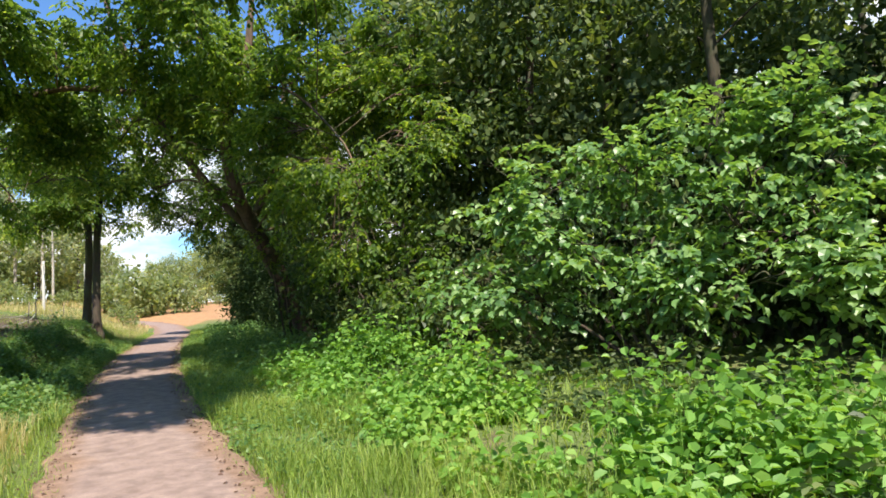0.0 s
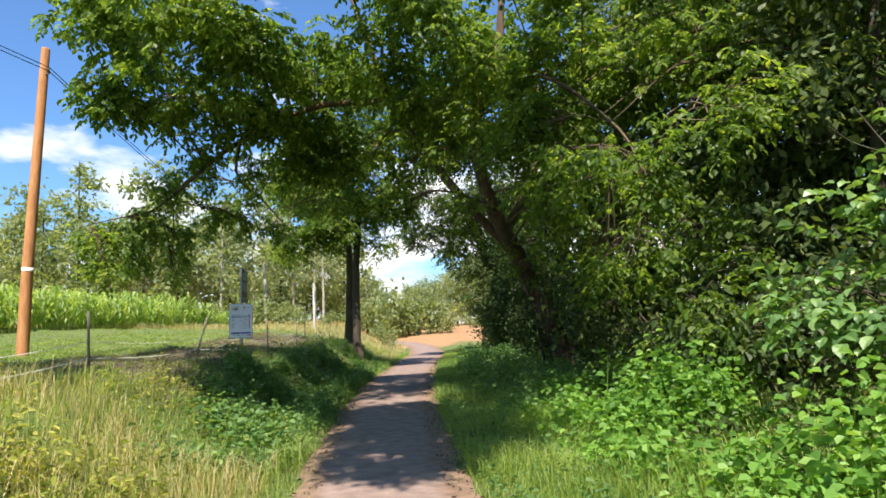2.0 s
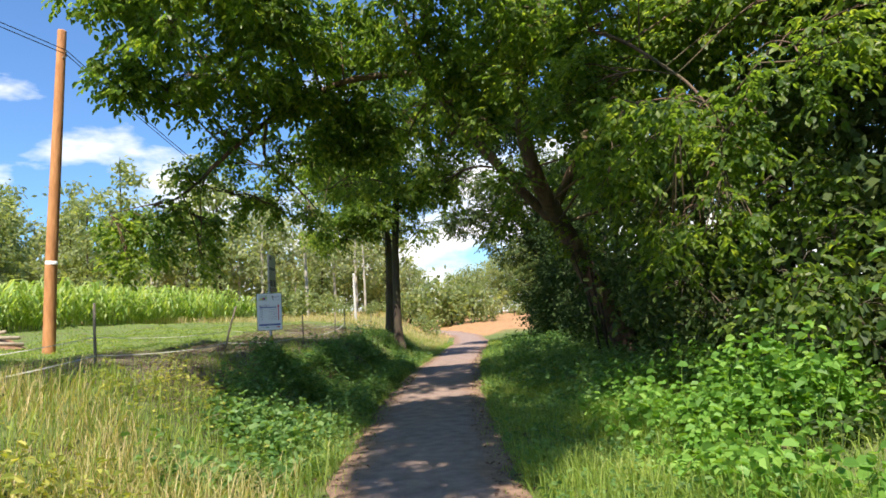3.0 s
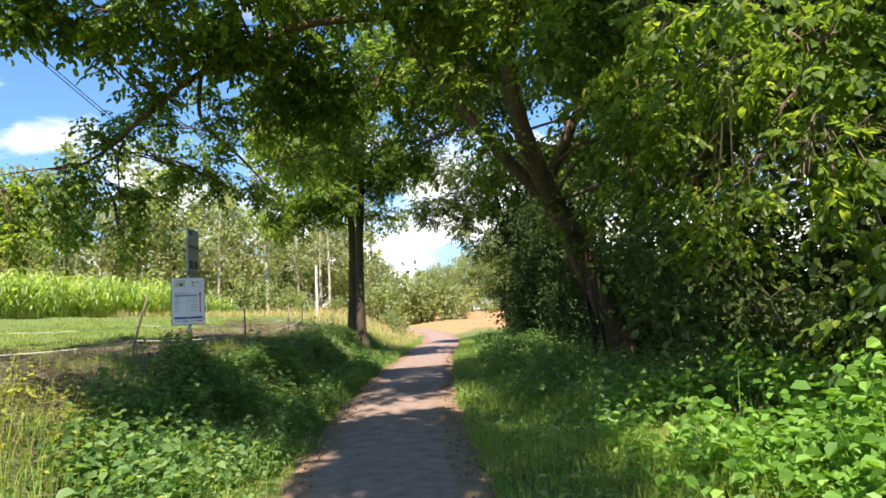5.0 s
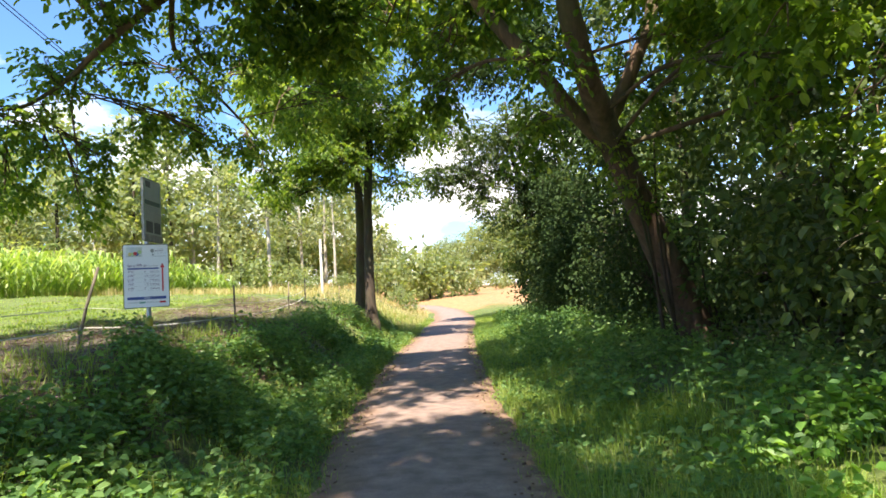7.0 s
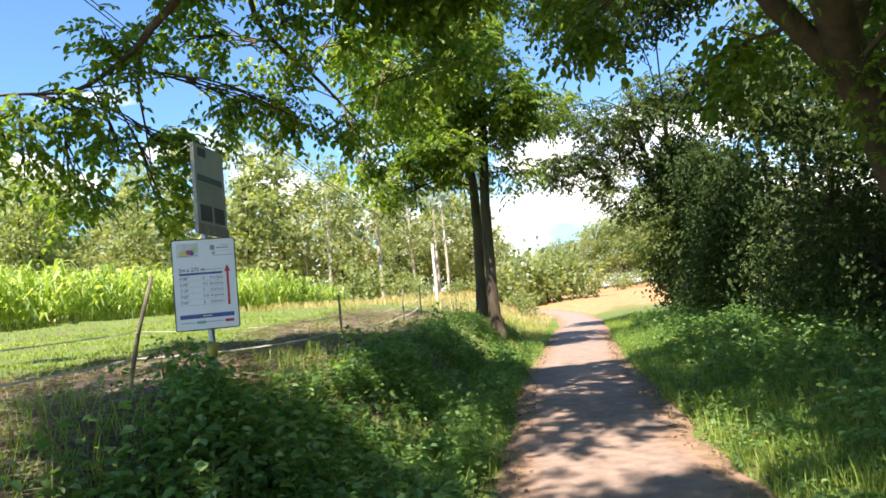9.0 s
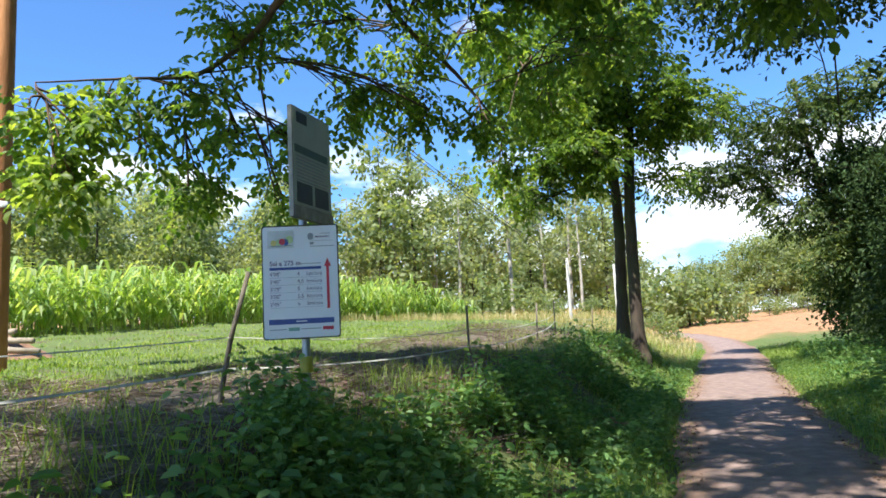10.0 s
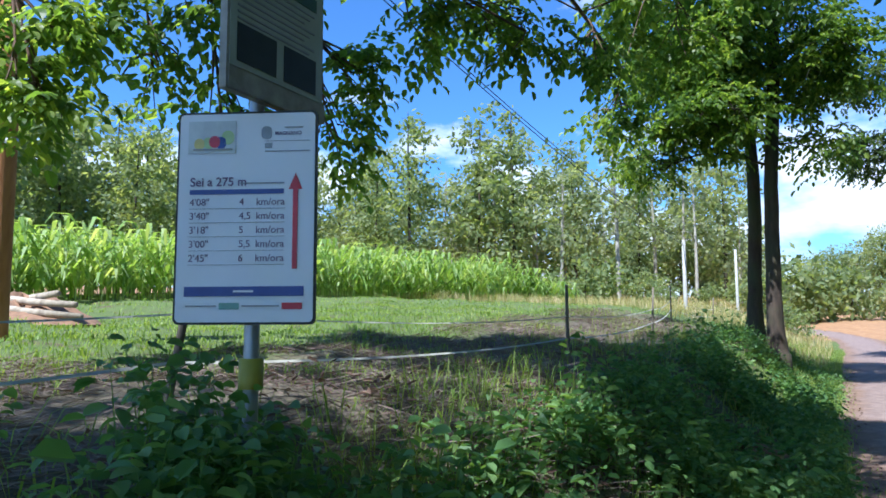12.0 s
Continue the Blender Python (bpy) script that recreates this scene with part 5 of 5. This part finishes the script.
def bar(parent, name, x0, z0, x1, z1, mat, y=-0.002):
    bm = bmesh.new()
    box(bm, x0, y - 0.001, z0, x1, y + 0.001, z1)
    return part(name, bm, mat, parent)


def lettering(parent, text, x, z, size, mat, align="LEFT", bold=0.0):
    cu = bpy.data.curves.new("lettering", "FONT")
    cu.body, cu.size, cu.align_x, cu.extrude, cu.offset = text, size, align, 0.0005, bold
    tmp = bpy.data.objects.new("lettering_source", cu)
    scene.collection.objects.link(tmp)
    me = bpy.data.meshes.new_from_object(tmp.evaluated_get(bpy.context.evaluated_depsgraph_get()))
    bpy.data.objects.remove(tmp)
    me.materials.clear()
    me.materials.append(mat)
    ob = new("lettering", me)
    ob.parent = parent
    ob.matrix_basis = pose(x, -0.0022, z, 90, 0, 0)
    return ob


def build_sign():
    x, y = -3.755, 17.43
    z = gz(x, y)
    root = empty("trail_sign", (x, y, z), "white trail sign under a taller faded board on one steel post", "sign")
    g = Geo()
    tube(g, [(0, 0.03, -0.3), (0, 0.03, 3.05 - z), (0, 0.03, 3.06 - z)], [0.026, 0.026, 0.02], 14)
    geo_part("post", g, STEEL, root, "galvanised steel post")
    g = Geo()
    tube(g, [(0, 0.03, 1.4 - z), (0, 0.03, 1.5 - z)], [0.042, 0.042], 12)
    geo_part("clamp", g, YELLOW, root, "yellow plastic clamp")
    # lower white panel
    w, h = 0.485, 0.725
    edge = part("panel_edge", sheet(w, h, 0.02, 0.012), CABLE, root, "dark rim of the panel")
    edge.matrix_basis = pose(0, -0.012, 1.975 - z, 0, 0, 24)
    face = part("panel", sheet(w - 0.016, h - 0.016, 0.016, 0.006), WHITE_SHEET, root, "white printed panel with a red arrow")
    face.matrix_basis = pose(0, -0.012, 1.975 - z, 0, 0, 24) @ pose(0, -0.003, 0)
    X = lambda u: (u - 0.5) * w
    Z = lambda v: (0.5 - v) * h
    lettering(face, "Sei a 275 m", X(0.1), Z(0.355), 0.042, TEXT_PRINT, bold=0.0006)
    bar(face, "blue_bar", X(0.1), Z(0.395), X(0.77), Z(0.372), BLUE_PRINT)
    bar(face, "text_line", X(0.46), Z(0.347), X(0.77), Z(0.341), GREY_PRINT)
    rows = (("4'08\"", "4"), ("3'40\"", "4,5"), ("3'18\"", "5"), ("3'00\"", "5,5"), ("2'45\"", "6"))
    for i, (a, b) in enumerate(rows):
        v = 0.447 + 0.0655 * i
        lettering(face, a, X(0.1), Z(v), 0.034, TEXT_PRINT)
        lettering(face, b, X(0.455), Z(v), 0.034, TEXT_PRINT)
        lettering(face, "km/ora", X(0.575), Z(v), 0.034, TEXT_PRINT)
        bar(face, "rule", X(0.1), Z(v + 0.0165), X(0.78), Z(v + 0.0145), GREY_PRINT)
    bm = bmesh.new()
    pts = [(0.835, 0.745), (0.87, 0.745), (0.87, 0.375), (0.9, 0.375), (0.852, 0.3), (0.805, 0.375), (0.835, 0.375)]
    f = bm.faces.new([bm.verts.new((X(u), -0.003, Z(v))) for u, v in pts])
    e = bmesh.ops.extrude_face_region(bm, geom=[f])
    bmesh.ops.translate(bm, vec=(0, 0.002, 0), verts=[q for q in e["geom"] if isinstance(q, bmesh.types.BMVert)])
    bmesh.ops.recalc_face_normals(bm, faces=bm.faces)
    part("arrow", bm, RED_PRINT, face, "red upward arrow")
    bar(face, "blue_band", X(0.08), Z(0.87), X(0.92), Z(0.825), BLUE_PRINT)
    bar(face, "band_writing", X(0.43), Z(0.852), X(0.57), Z(0.843), WHITE_SHEET, -0.004)
    bar(face, "small_print", X(0.09), Z(0.918), X(0.31), Z(0.911), GREY_PRINT)
    bar(face, "teal_patch", X(0.33), Z(0.93), X(0.47), Z(0.9), TEAL_PRINT)
    bar(face, "small_print", X(0.49), Z(0.918), X(0.75), Z(0.911), GREY_PRINT)
    bar(face, "red_patch", X(0.77), Z(0.93), X(0.91), Z(0.9), RED_PRINT)
    # emblems as plain shapes
    bar(face, "emblem_frame", X(0.08), Z(0.2), X(0.42), Z(0.045), BOARD_FACE_LIGHT)
    for u, v, r, m in ((0.16, 0.155, 0.018, YELLOW_PRINT), (0.225, 0.15, 0.018, LIME_PRINT), (0.27, 0.145, 0.019, RED_PRINT), (0.315, 0.15, 0.019, BLUE_PRINT), (0.365, 0.125, 0.022, LIME_PRINT)):
        d = part("emblem_dot", sheet(r * 2, r * 2.2, r * 0.98, 0.002), m, face)
        d.matrix_basis = pose(X(u), -0.0045 - 0.0004 * (m is RED_PRINT), Z(v))
    bar(face, "emblem_writing", X(0.12), Z(0.185), X(0.4), Z(0.178), GREY_PRINT, -0.0062)
    d = part("crest", sheet(0.036, 0.044, 0.015, 0.002), GREY_PRINT, face, "grey crest")
    d.matrix_basis = pose(X(0.64), -0.002, Z(0.105))
    lettering(face, "MAGNANO", X(0.70), Z(0.117), 0.0175, TEXT_PRINT, bold=0.0003)
    bar(face, "crest_writing", X(0.77), Z(0.083), X(0.9), Z(0.078), GREY_PRINT)
    bar(face, "crest_writing", X(0.63), Z(0.178), X(0.68), Z(0.155), GREY_PRINT)
    bar(face, "rule", X(0.63), Z(0.146), X(0.95), Z(0.144), GREY_PRINT)
    bar(face, "crest_writing", X(0.63), Z(0.196), X(0.95), Z(0.191), GREY_PRINT)
    # upper board, turned across the lane
    up = part("upper_board", sheet(0.5, 0.72, 0.006, 0.03), BOARD_WOOD, root, "weathered upper board with faded print and two dark pictures")
    up.matrix_basis = pose(0.06, 0.07, 2.725 - z, 0, 0, 91)
    bar(up, "print_sheet", -0.24, -0.28, 0.24, 0.35, BOARD_FACE, -0.003)
    bar(up, "dark_mark", -0.2, 0.26, -0.07, 0.33, DARK_PRINT, -0.006)
    bar(up, "green_bar", -0.23, 0.06, 0.2, 0.11, GREEN_PRINT, -0.006)
    for k in range(8):
        bar(up, "writing_line", -0.21, 0.035 - 0.022 * k, 0.19 - 0.03 * (k % 3), 0.042 - 0.022 * k, GREY_PRINT, -0.006)
    bar(up, "picture", -0.21, -0.26, -0.02, -0.13, DARK_PRINT, -0.006)
    bar(up, "picture", 0.02, -0.26, 0.2, -0.13, DARK_PRINT, -0.006)
    bar(up, "rail", -0.25, -0.36, 0.25, -0.29, BOARD_WOOD, -0.012)


BOARD_FACE_LIGHT = plain_mat("pale_emblem_ground", (0.66, 0.69, 0.68), 0.4)
build_sign()
